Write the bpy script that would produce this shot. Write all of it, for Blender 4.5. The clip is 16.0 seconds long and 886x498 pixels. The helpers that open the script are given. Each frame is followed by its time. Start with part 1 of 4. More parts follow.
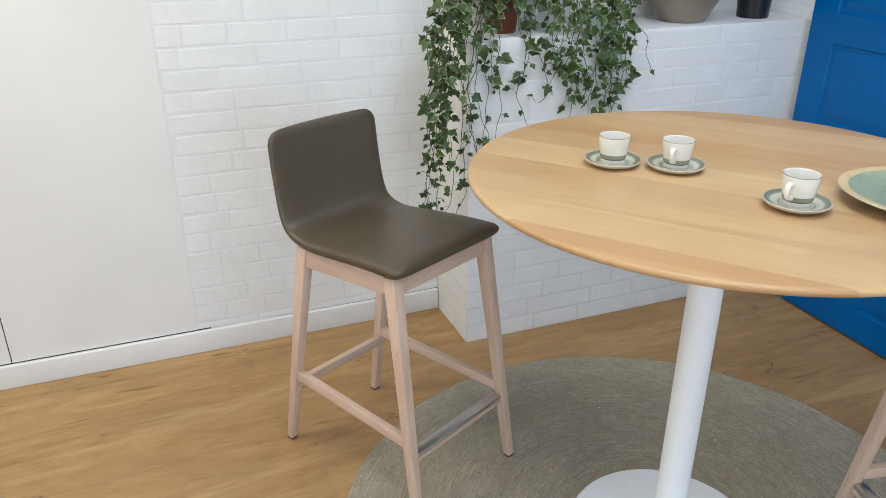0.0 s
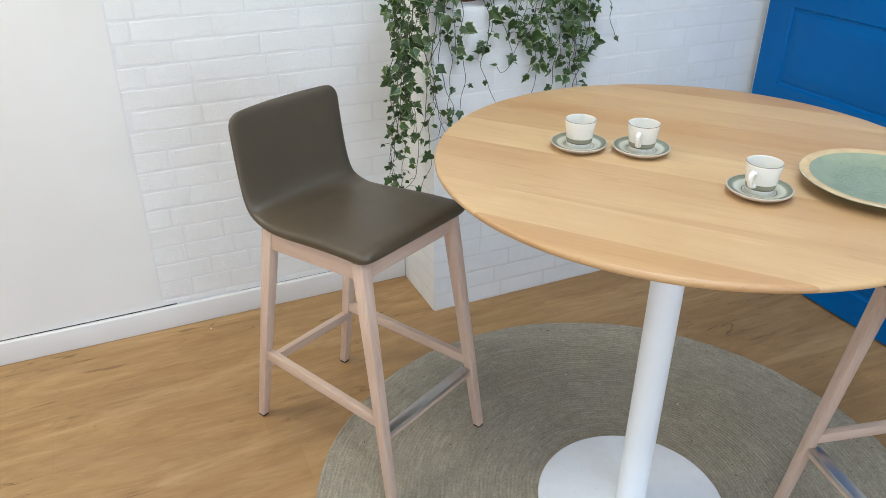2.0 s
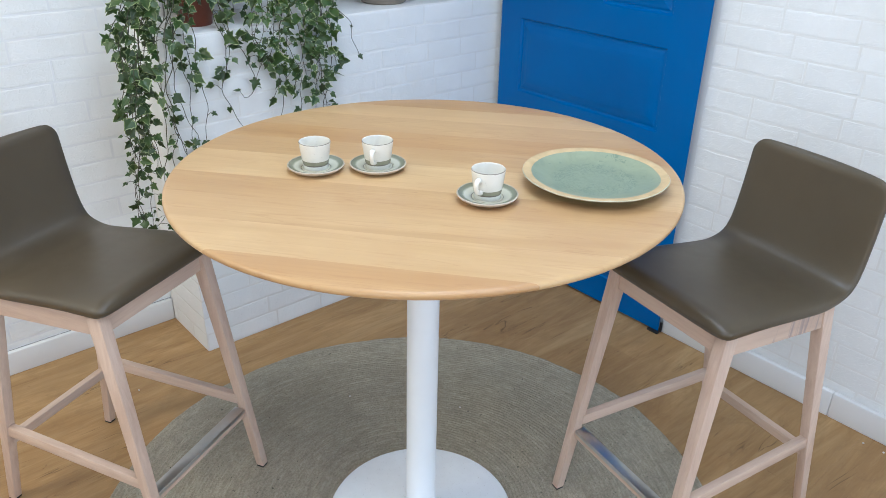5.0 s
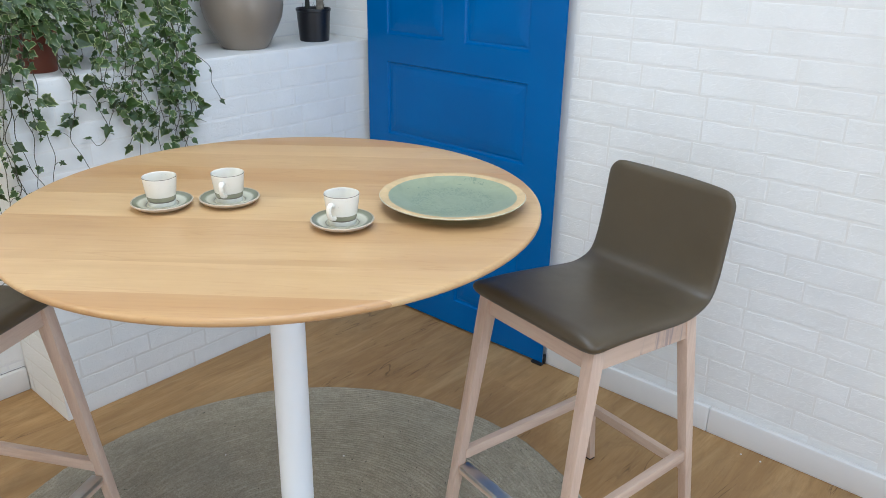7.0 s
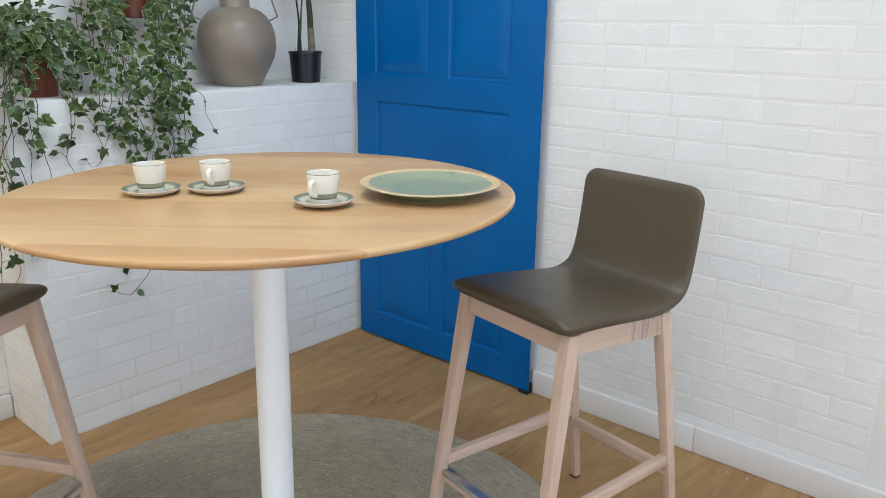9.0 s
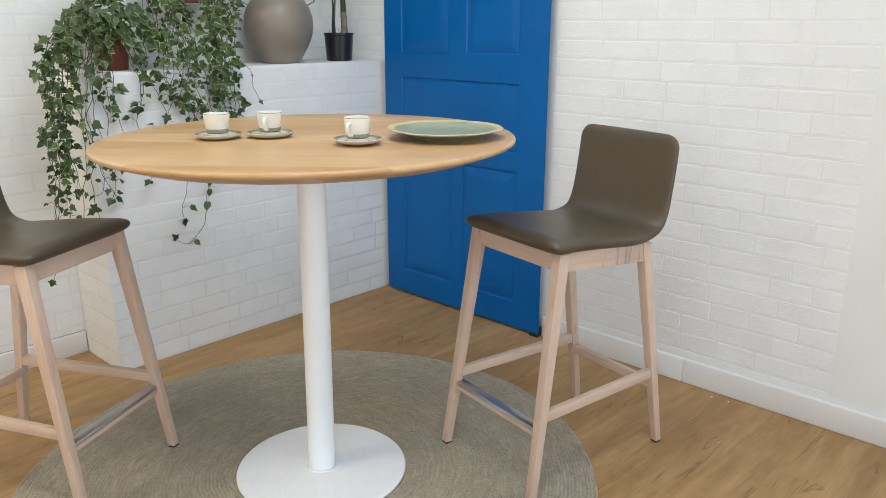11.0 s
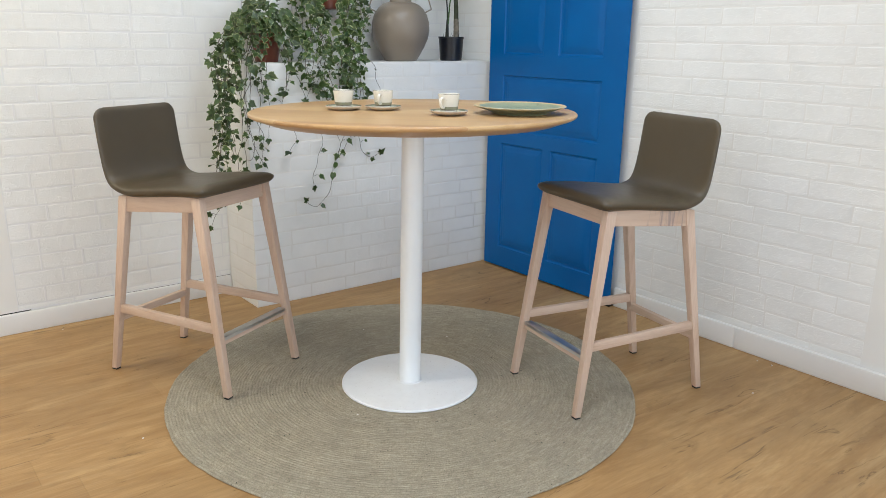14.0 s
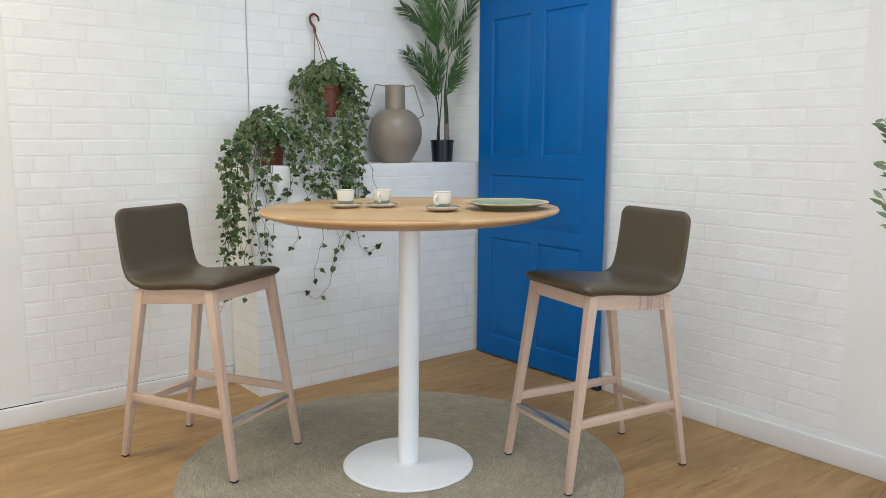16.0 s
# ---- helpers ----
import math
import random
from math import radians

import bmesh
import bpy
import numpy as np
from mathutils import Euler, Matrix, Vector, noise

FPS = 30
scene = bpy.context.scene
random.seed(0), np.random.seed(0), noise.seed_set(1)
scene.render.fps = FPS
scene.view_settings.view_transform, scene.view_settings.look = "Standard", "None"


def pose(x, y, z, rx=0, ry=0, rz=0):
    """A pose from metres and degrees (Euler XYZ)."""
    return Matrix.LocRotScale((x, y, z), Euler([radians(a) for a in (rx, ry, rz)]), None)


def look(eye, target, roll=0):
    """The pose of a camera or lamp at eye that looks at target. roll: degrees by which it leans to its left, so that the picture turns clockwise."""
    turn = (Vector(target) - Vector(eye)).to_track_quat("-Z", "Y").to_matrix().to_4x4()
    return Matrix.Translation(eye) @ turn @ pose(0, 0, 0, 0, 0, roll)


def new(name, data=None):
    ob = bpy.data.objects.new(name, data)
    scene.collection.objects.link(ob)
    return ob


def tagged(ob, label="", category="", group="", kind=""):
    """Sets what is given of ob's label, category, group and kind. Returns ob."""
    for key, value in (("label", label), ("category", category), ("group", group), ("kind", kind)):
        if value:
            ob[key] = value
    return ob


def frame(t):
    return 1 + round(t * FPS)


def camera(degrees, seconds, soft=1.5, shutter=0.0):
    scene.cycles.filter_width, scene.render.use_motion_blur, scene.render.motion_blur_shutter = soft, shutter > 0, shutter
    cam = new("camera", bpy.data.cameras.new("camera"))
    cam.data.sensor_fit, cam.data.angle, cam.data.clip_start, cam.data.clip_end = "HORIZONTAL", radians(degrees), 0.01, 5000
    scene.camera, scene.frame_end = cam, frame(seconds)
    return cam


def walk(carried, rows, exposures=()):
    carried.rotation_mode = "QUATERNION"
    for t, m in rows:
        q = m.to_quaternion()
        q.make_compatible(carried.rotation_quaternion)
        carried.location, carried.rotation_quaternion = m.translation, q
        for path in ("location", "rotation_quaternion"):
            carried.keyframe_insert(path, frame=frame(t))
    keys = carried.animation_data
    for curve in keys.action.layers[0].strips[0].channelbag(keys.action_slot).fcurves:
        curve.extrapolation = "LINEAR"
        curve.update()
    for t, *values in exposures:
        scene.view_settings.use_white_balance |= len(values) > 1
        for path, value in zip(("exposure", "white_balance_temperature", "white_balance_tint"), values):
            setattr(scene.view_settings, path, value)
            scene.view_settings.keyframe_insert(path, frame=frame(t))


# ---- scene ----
cam = camera(60.1, 16.0, 0.6)
PATH = [
    (0, (-1.163, -1.263, 1.63), (-0.494, 0.429, 0.799), 0.1),
    (0.5, (-1.162, -1.259, 1.654), (-0.494, 0.413, 0.784), -0.1),
    (1, (-1.168, -1.247, 1.678), (-0.484, 0.399, 0.772), 0.3),
    (1.5, (-1.159, -1.233, 1.694), (-0.461, 0.39, 0.755), 0.3),
    (2, (-1.155, -1.219, 1.715), (-0.424, 0.378, 0.758), 0.3),
    (2.5, (-1.136, -1.218, 1.716), (-0.354, 0.357, 0.764), 0.3),
    (3, (-1.106, -1.217, 1.721), (-0.25, 0.312, 0.759), 0.5),
    (3.5, (-1.084, -1.241, 1.723), (-0.146, 0.242, 0.764), 0.8),
    (4, (-1.056, -1.246, 1.724), (-0.037, 0.189, 0.774), 1.0),
    (4.5, (-1.047, -1.256, 1.72), (0.05, 0.133, 0.789), 1.2),
    (5, (-1.026, -1.255, 1.715), (0.143, 0.087, 0.803), 1.05),
    (7.5, (-0.942, -1.32, 1.589), (0.497, -0.124, 0.884), 1.1),
    (8, (-0.933, -1.327, 1.535), (0.528, -0.121, 0.905), 1.4),
    (8.5, (-0.956, -1.35, 1.478), (0.513, -0.122, 0.901), 1.15),
    (9, (-1.027, -1.427, 1.439), (0.433, -0.179, 0.88), 0.8),
    (9.5, (-1.111, -1.515, 1.413), (0.33, -0.245, 0.853), 0.6),
    (12, (-1.412, -1.917, 1.345), (-0.048, -0.571, 0.773), -0.1),
    (12.5, (-1.461, -2.045, 1.327), (-0.152, -0.641, 0.763), 0.4),
    (13, (-1.501, -2.149, 1.332), (-0.242, -0.698, 0.776), 0.7),
    (13.5, (-1.545, -2.208, 1.321), (-0.337, -0.712, 0.771), 0.6),
    (14, (-1.601, -2.246, 1.317), (-0.413, -0.728, 0.786), 0.8),
    (14.5, (-1.643, -2.302, 1.321), (-0.454, -0.765, 0.849), 0.7),
    (15, (-1.707, -2.348, 1.336), (-0.486, -0.814, 0.939), 0.7),
    (15.5, (-1.742, -2.374, 1.336), (-0.507, -0.835, 1.011), 0.3),
    (16, (-1.748, -2.412, 1.332), (-0.512, -0.866, 1.047), 0.1),
]
walk(cam, [(t, look(eye, target, roll)) for t, eye, target, roll in PATH],
     exposures=[(0.0, -0.25, 5500, 9), (1.5, -0.22, 5440, 9), (3.5, -0.16, 5240, 9), (5.0, -0.12, 5200, 9), (7.5, -0.22, 5400, 9), (9.0, -0.23, 5590, 9), (12.0, -0.18, 5850, 9), (14.5, -0.26, 5800, 9), (16.0, -0.36, 5780, 9)])

# ---- light and world ----
world = bpy.data.worlds.new("world")
scene.world = world
world.use_nodes = True
wn = world.node_tree
sky = wn.nodes.new("ShaderNodeTexSky")
sky.sky_type, sky.sun_disc = "NISHITA", False
sky.sun_elevation, sky.sun_rotation = radians(40), radians(200)
wn.links.new(sky.outputs[0], wn.nodes["Background"].inputs[0])
wn.nodes["Background"].inputs[1].default_value = 0.1
scene.view_settings.exposure = 0.0


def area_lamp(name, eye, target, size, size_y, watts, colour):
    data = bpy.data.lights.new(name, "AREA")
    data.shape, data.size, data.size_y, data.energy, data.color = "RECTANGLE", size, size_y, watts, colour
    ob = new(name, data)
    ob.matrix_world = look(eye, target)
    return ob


# Windows are out of view, inferred from where the daylight falls.
area_lamp("unseen_window_daylight", (-3.66, -2.5, 1.45), (0, -2.5, 1.45), 3.0, 2.0, 48, (1.0, 0.962, 0.905))
area_lamp("unseen_window_daylight", (0.15, -4.78, 1.45), (0.15, 0, 1.45), 2.5, 2.1, 57, (0.81, 0.92, 1.0))
# No ceiling fixture is known; these lamps are added to balance the brightness.
area_lamp("added_ceiling_light", (-0.60, -1.25, 2.72), (-0.60, -1.25, 0), 1.2, 0.6, 26, (0.98, 0.98, 0.97))
area_lamp("added_ceiling_light", (-2.1, 0.90, 2.72), (-2.1, 0.90, 0), 1.2, 0.6, 34, (1.0, 0.85, 0.60))
area_lamp("added_ceiling_light", (0.20, 0.12, 2.72), (0.20, 0.12, 0), 1.2, 0.6, 18, (0.93, 0.98, 1.0))

# ---- materials ----


class Mat:
    """A node material under construction."""

    def __init__(self, name, colour, rough=0.5, metal=0.0, spec=0.5):
        self.m = bpy.data.materials.new(name)
        self.m.use_nodes = True
        self.t = self.m.node_tree
        self.b = self.t.nodes["Principled BSDF"]
        self.b.inputs["Base Color"].default_value = (*colour, 1)
        self.b.inputs["Roughness"].default_value = rough
        self.b.inputs["Metallic"].default_value = metal
        self.b.inputs["Specular IOR Level"].default_value = spec
        self.colour = colour
        self.co = None

    def n(self, kind, **values):
        node = self.t.nodes.new(kind)
        for k, v in values.items():
            node.inputs[k].default_value = v
        return node

    def link(self, a, b):
        self.t.links.new(a, b)

    def coords(self, scale=(1, 1, 1), shift_random=False, angle=0.0):
        tc = self.n("ShaderNodeTexCoord")
        mp = self.n("ShaderNodeMapping")
        mp.inputs["Scale"].default_value = scale
        mp.inputs["Rotation"].default_value = (0, 0, angle)
        self.link(tc.outputs["Object"], mp.inputs["Vector"])
        out = mp.outputs["Vector"]
        if shift_random:
            info = self.n("ShaderNodeObjectInfo")
            mul = self.n("ShaderNodeMath")
            mul.operation = "MULTIPLY"
            mul.inputs[1].default_value = 57.0
            self.link(info.outputs["Random"], mul.inputs[0])
            add = self.n("ShaderNodeVectorMath")
            self.link(out, add.inputs[0])
            self.link(mul.outputs[0], add.inputs[1])
            out = add.outputs[0]
        return out

    def place(self, scale=(1, 1, 1)):
        """Where the surface lies in the room, scaled."""
        mp = self.n("ShaderNodeMapping")
        mp.inputs["Scale"].default_value = scale
        self.link(self.n("ShaderNodeNewGeometry").outputs["Position"], mp.inputs["Vector"])
        return mp.outputs["Vector"]

    def noise(self, vec, scale, detail=4.0, rough=0.55, dist=0.0):
        nz = self.n("ShaderNodeTexNoise", Scale=scale, Detail=detail, Roughness=rough, Distortion=dist)
        self.link(vec, nz.inputs["Vector"])
        return nz.outputs["Fac"]

    def ramp(self, fac, stops):
        r = self.n("ShaderNodeValToRGB")
        els = r.color_ramp.elements
        while len(els) < len(stops):
            els.new(0.5)
        for e, (p, c) in zip(els, stops):
            e.position = p
            e.color = (*c, 1) if len(c) == 3 else c
        self.link(fac, r.inputs["Fac"])
        return r.outputs["Color"]

    def mix(self, fac, a, b, mode="MIX"):
        mx = self.n("ShaderNodeMix")
        mx.data_type, mx.blend_type = "RGBA", mode
        if isinstance(fac, (int, float)):
            mx.inputs[0].default_value = fac
        else:
            self.link(fac, mx.inputs[0])
        for sock, v in ((mx.inputs[6], a), (mx.inputs[7], b)):
            if isinstance(v, tuple):
                sock.default_value = (*v, 1)
            else:
                self.link(v, sock)
        return mx.outputs[2]

    def base(self, col):
        self.link(col, self.b.inputs["Base Color"])
        return self

    def rough(self, fac, lo, hi):
        mr = self.n("ShaderNodeMapRange")
        mr.inputs[3].default_value, mr.inputs[4].default_value = lo, hi
        self.link(fac, mr.inputs[0])
        self.link(mr.outputs[0], self.b.inputs["Roughness"])
        return self

    def bump(self, fac, strength, distance):
        bp = self.n("ShaderNodeBump", Strength=strength, Distance=distance)
        self.link(fac, bp.inputs["Height"])
        if self.b.inputs["Normal"].is_linked:
            self.link(self.b.inputs["Normal"].links[0].from_socket, bp.inputs["Normal"])
        self.link(bp.outputs[0], self.b.inputs["Normal"])
        return self

    def random(self):
        return self.n("ShaderNodeObjectInfo").outputs["Random"]


def shade(c, k):
    return tuple(min(1.0, x * k) for x in c)


def mottled(name, colour, rough, scale=12.0, amount=0.12, bump=0.0, bscale=80.0, metal=0.0, spec=0.5):
    m = Mat(name, colour, rough, metal, spec)
    v = m.coords()
    f = m.noise(v, scale, 5)
    m.base(m.ramp(f, [(0.3, shade(colour, 1 - amount)), (0.7, shade(colour, 1 + amount))]))
    g = m.noise(v, bscale, 4)
    m.rough(g, max(0.02, rough - 0.08), min(1, rough + 0.08))
    if bump:
        m.bump(g, 0.5, bump)
    return m.m


def brick_paint():
    m = Mat("painted_brick_relief", (0.8, 0.8, 0.78), 0.6)
    v = m.coords((1, 1, 1), True)
    big = m.noise(v, 5, 3)
    c = m.ramp(big, [(0.3, (0.80, 0.80, 0.775)), (0.7, (0.86, 0.86, 0.84))])
    c = m.mix(0.06, c, m.ramp(m.random(), [(0.0, (0.70, 0.70, 0.67)), (1.0, (0.88, 0.88, 0.88))]))
    m.base(c)
    chips = m.noise(m.coords((52, 52, 80), True), 1.0, 5, 0.66, 1.6)
    pits = m.ramp(chips, [(0.34, (0, 0, 0)), (0.44, (0.75, 0.75, 0.75)), (0.62, (1, 1, 1))])
    m.bump(pits, 0.52, 0.0014)
    m.bump(m.noise(v, 170, 3), 0.3, 0.0005)
    m.bump(m.noise(v, 14, 3), 0.35, 0.003)
    return m.m


def wall_paint():
    m = Mat("matt_wall_paint", (0.8, 0.79, 0.77), 0.62)
    v = m.coords()
    m.base(m.ramp(m.noise(v, 2.2, 3), [(0.3, (0.78, 0.77, 0.735)), (0.7, (0.83, 0.82, 0.79))]))
    m.bump(m.noise(v, 220, 2), 0.25, 0.0004)
    m.bump(m.noise(v, 9, 3), 0.2, 0.0015)
    return m.m


def plank_wood():
    m = Mat("oak_vinyl_plank", (0.420, 0.254, 0.097), 0.5, spec=0.3)
    warp = m.noise(m.place((0.9, 5.2, 4)), 1.6, 8, 0.66, 1.8)
    mid = m.noise(m.place((3.0, 19, 19)), 1.3, 6, 0.65, 1.6)
    fine = m.noise(m.place((8, 110, 110)), 1.2, 5, 0.68, 0.4)
    blot = m.noise(m.place((2.0, 5.0, 3)), 1.9, 7, 0.70, 1.6)
    c = m.ramp(warp, [(0.28, (0.302, 0.165, 0.062)), (0.44, (0.398, 0.234, 0.093)), (0.58, (0.468, 0.290, 0.123)), (0.78, (0.553, 0.366, 0.174))])
    c = m.mix(m.ramp(mid, [(0.34, (0.32, 0.32, 0.32)), (0.52, (0, 0, 0))]), c, (0.310, 0.175, 0.065))
    c = m.mix(m.ramp(mid, [(0.56, (0, 0, 0)), (0.72, (0.28, 0.28, 0.28))]), c, (0.640, 0.449, 0.216))
    c = m.mix(m.ramp(fine, [(0.35, (0.30, 0.30, 0.30)), (0.58, (0, 0, 0))]), c, (0.270, 0.156, 0.058))
    c = m.mix(m.ramp(blot, [(0.52, (0, 0, 0)), (0.70, (0.46, 0.46, 0.46))]), c, (0.225, 0.131, 0.055))
    broad = m.noise(m.place((0.8, 2.2, 2)), 1.2, 4, 0.6, 1.0)
    c = m.mix(m.ramp(broad, [(0.36, (0.42, 0.42, 0.42)), (0.56, (0, 0, 0))]), c, (0.270, 0.165, 0.073))
    line = m.noise(m.place((0.9, 7.5, 7)), 1.0, 4.0, 0.55, 0.9)
    where = m.noise(m.place((2.6, 6.0, 4)), 1.3, 3, 0.6)
    thin = m.ramp(line, [(0.4940, (0, 0, 0)), (0.4985, (1, 1, 1)), (0.5015, (1, 1, 1)), (0.5060, (0, 0, 0))])
    wide = m.ramp(line, [(0.455, (0, 0, 0)), (0.5, (0.20, 0.20, 0.20)), (0.530, (0, 0, 0))])
    gate = m.ramp(where, [(0.52, (0, 0, 0)), (0.60, (0.85, 0.85, 0.85))])
    c = m.mix(m.mix(1.0, wide, gate, "MULTIPLY"), c, (0.210, 0.119, 0.046))
    c = m.mix(m.mix(1.0, thin, gate, "MULTIPLY"), c, (0.125, 0.070, 0.027))
    crack = m.noise(m.place((2.4, 34, 30)), 1.0, 4, 0.60, 0.7)
    c = m.mix(m.ramp(crack, [(0.275, (0.65, 0.65, 0.65)), (0.325, (0, 0, 0))]), c, (0.150, 0.085, 0.033))
    pale = m.noise(m.place((1.1, 9.0, 9)), 1.0, 5, 0.6, 1.0)
    c = m.mix(m.ramp(pale, [(0.54, (0, 0, 0)), (0.72, (0.40, 0.40, 0.40))]), c, (0.640, 0.452, 0.225))
    knot = m.noise(m.place((5, 12, 10)), 1.0, 5, 0.66, 1.2)
    c = m.mix(m.ramp(knot, [(0.25, (0.8, 0.8, 0.8)), (0.33, (0, 0, 0))]), c, (0.135, 0.078, 0.028))
    c = m.mix(0.09, c, m.ramp(m.random(), [(0, (0.200, 0.117, 0.044)), (1, (0.620, 0.429, 0.185))]))
    m.base(c)
    m.rough(fine, 0.42, 0.58)
    m.bump(fine, 0.3, 0.0004)
    m.bump(thin, -0.2, 0.0006)
    return m.m


def stave_wood(name, tone, dark):
    """Oiled beech; tone scales its colour, dark is how often short dark grain marks show."""
    def hue(*c):
        return tuple(x * k for x, k in zip(c, tone))

    m = Mat(name, hue(0.545, 0.352, 0.165), 0.32)
    v = m.coords((1.2, 11, 11), True)
    warp = m.noise(v, 1.0, 5, 0.55, 0.9)
    fine = m.noise(m.coords((6, 130, 130), True), 1.0, 5, 0.7, 0.3)
    cloud = m.noise(m.coords((3.5, 7, 7), True), 1.0, 4, 0.6, 1.2)
    c = m.ramp(warp, [(0.25, hue(0.488, 0.296, 0.129)), (0.5, hue(0.560, 0.362, 0.168)), (0.78, hue(0.632, 0.432, 0.212))])
    c = m.mix(m.ramp(cloud, [(0.40, (0.35, 0.35, 0.35)), (0.60, (0, 0, 0))]), c, hue(0.490, 0.290, 0.134))
    c = m.mix(m.ramp(fine, [(0.3, (0.5, 0.5, 0.5)), (0.55, (0, 0, 0))]), c, hue(0.480, 0.290, 0.140))
    c = m.mix(0.12, c, m.ramp(m.random(), [(0, hue(0.425, 0.240, 0.100)), (1, hue(0.670, 0.470, 0.236))]))
    streak = m.noise(m.coords((7.0, 80, 80), True), 1.0, 2, 0.5, 0.6)
    c = m.mix(m.ramp(streak, [(dark, (0.85, 0.85, 0.85)), (dark + 0.03, (0, 0, 0))]), c, (0.22, 0.105, 0.048))
    line = m.noise(m.coords((1.6, 26, 26), True), 1.0, 3, 0.5, 0.5)
    c = m.mix(m.ramp(line, [(0.485, (0, 0, 0)), (0.500, (0.32, 0.32, 0.32)), (0.515, (0, 0, 0))]), c, hue(0.420, 0.225, 0.095))
    m.base(c)
    m.rough(warp, 0.28, 0.44)
    m.bump(fine, 0.2, 0.0003)
    return m.m


def stool_wood(axis):
    m = Mat("bleached_beech", (0.60, 0.44, 0.35), 0.5)
    v = m.coords(tuple(1.6 if k == axis else 14 for k in range(3)), True)
    g = m.noise(v, 2.0, 5, 0.6, 0.6)
    c = m.ramp(g, [(0.22, (0.530, 0.375, 0.280)), (0.5, (0.640, 0.480, 0.368)), (0.78, (0.700, 0.548, 0.435))])
    f = m.noise(m.coords(tuple(9 if k == axis else 160 for k in range(3)), True), 1.0, 4, 0.7)
    c = m.mix(m.ramp(f, [(0.36, (0.22, 0.22, 0.22)), (0.55, (0, 0, 0))]), c, (0.44, 0.29, 0.21))
    m.base(c)
    m.bump(f, 0.2, 0.0003)
    return m.m


def stained_wood():
    m = Mat("bleached_beech_with_drips", (0.60, 0.44, 0.35), 0.5)
    v = m.coords((1, 1, 1))
    c = m.ramp(m.noise(m.coords((1.6, 14, 14)), 2.0, 5, 0.6, 0.6), [(0.22, (0.530, 0.375, 0.280)), (0.5, (0.640, 0.480, 0.368)), (0.78, (0.700, 0.548, 0.435))])
    drip = m.noise(m.coords((75, 1, 5)), 1.0, 4, 0.6, 0.3)
    sep = m.n("ShaderNodeSeparateXYZ")
    m.link(v, sep.inputs[0])
    span = m.ramp(sep.outputs[0], [(0.13, (0, 0, 0)), (0.16, (0.75, 0.75, 0.75)), (0.31, (0.75, 0.75, 0.75)), (0.36, (0, 0, 0))])
    c = m.mix(m.mix(1.0, m.ramp(drip, [(0.50, (0, 0, 0)), (0.62, (1, 1, 1))]), span, "MULTIPLY"), c, (0.33, 0.255, 0.245))
    m.base(c)
    return m.m


def leather():
    m = Mat("taupe_faux_leather", (0.088, 0.067, 0.040), 0.42)
    v = m.coords()
    m.base(m.ramp(m.noise(v, 4, 3), [(0.3, (0.075, 0.0570, 0.0325)), (0.7, (0.092, 0.0705, 0.0415))]))
    vo = m.n("ShaderNodeTexVoronoi", Scale=420.0)
    m.link(v, vo.inputs["Vector"])
    m.bump(vo.outputs["Distance"], 0.25, 0.0004)
    m.rough(m.noise(v, 30, 3), 0.35, 0.46)
    return m.m


def jute():
    m = Mat("grey_braided_jute", (0.33, 0.30, 0.23), 0.95, spec=0.12)
    v = m.coords()
    a = m.noise(v, 170, 5, 0.78)
    b = m.noise(v, 7, 4, 0.6)
    mid = m.noise(v, 45, 4, 0.7, 0.8)
    c = m.ramp(a, [(0.28, (0.240, 0.211, 0.154)), (0.5, (0.430, 0.384, 0.290)), (0.72, (0.600, 0.543, 0.424))])
    c = m.mix(m.ramp(b, [(0.35, (0.35, 0.35, 0.35)), (0.65, (0, 0, 0))]), c, (0.275, 0.254, 0.203))
    c = m.mix(m.ramp(mid, [(0.36, (0.38, 0.38, 0.38)), (0.52, (0, 0, 0))]), c, (0.270, 0.242, 0.184))
    c = m.mix(m.ramp(mid, [(0.58, (0, 0, 0)), (0.72, (0.4, 0.4, 0.4))]), c, (0.52, 0.48, 0.385))
    ln = m.n("ShaderNodeVectorMath")
    ln.operation = "LENGTH"
    m.link(v, ln.inputs[0])
    far = m.n("ShaderNodeMath")
    far.operation = "MULTIPLY"
    far.inputs[1].default_value = 95.0
    m.link(ln.outputs["Value"], far.inputs[0])
    sep = m.n("ShaderNodeSeparateXYZ")
    m.link(m.coords((15, 15, 15)), sep.inputs[0])
    arc = m.n("ShaderNodeCombineXYZ")
    m.link(far.outputs[0], arc.inputs[0])
    m.link(sep.outputs[0], arc.inputs[1])
    m.link(sep.outputs[1], arc.inputs[2])
    strand = m.noise(arc.outputs[0], 1.0, 4, 0.62, 0.3)
    c = m.mix(m.ramp(strand, [(0.34, (0.24, 0.24, 0.24)), (0.50, (0, 0, 0))]), c, (0.210, 0.188, 0.138))
    c = m.mix(m.ramp(strand, [(0.54, (0, 0, 0)), (0.68, (0.34, 0.34, 0.34))]), c, (0.600, 0.552, 0.442))
    sp = m.noise(v, 75, 2)
    c = m.mix(m.ramp(sp, [(0.250, (0.85, 0.85, 0.85)), (0.275, (0, 0, 0))]), c, (0.055, 0.057, 0.042))
    m.base(c)
    m.bump(a, 1.0, 0.003)
    m.bump(mid, 0.5, 0.003)
    m.bump(strand, 0.4, 0.003)
    return m.m


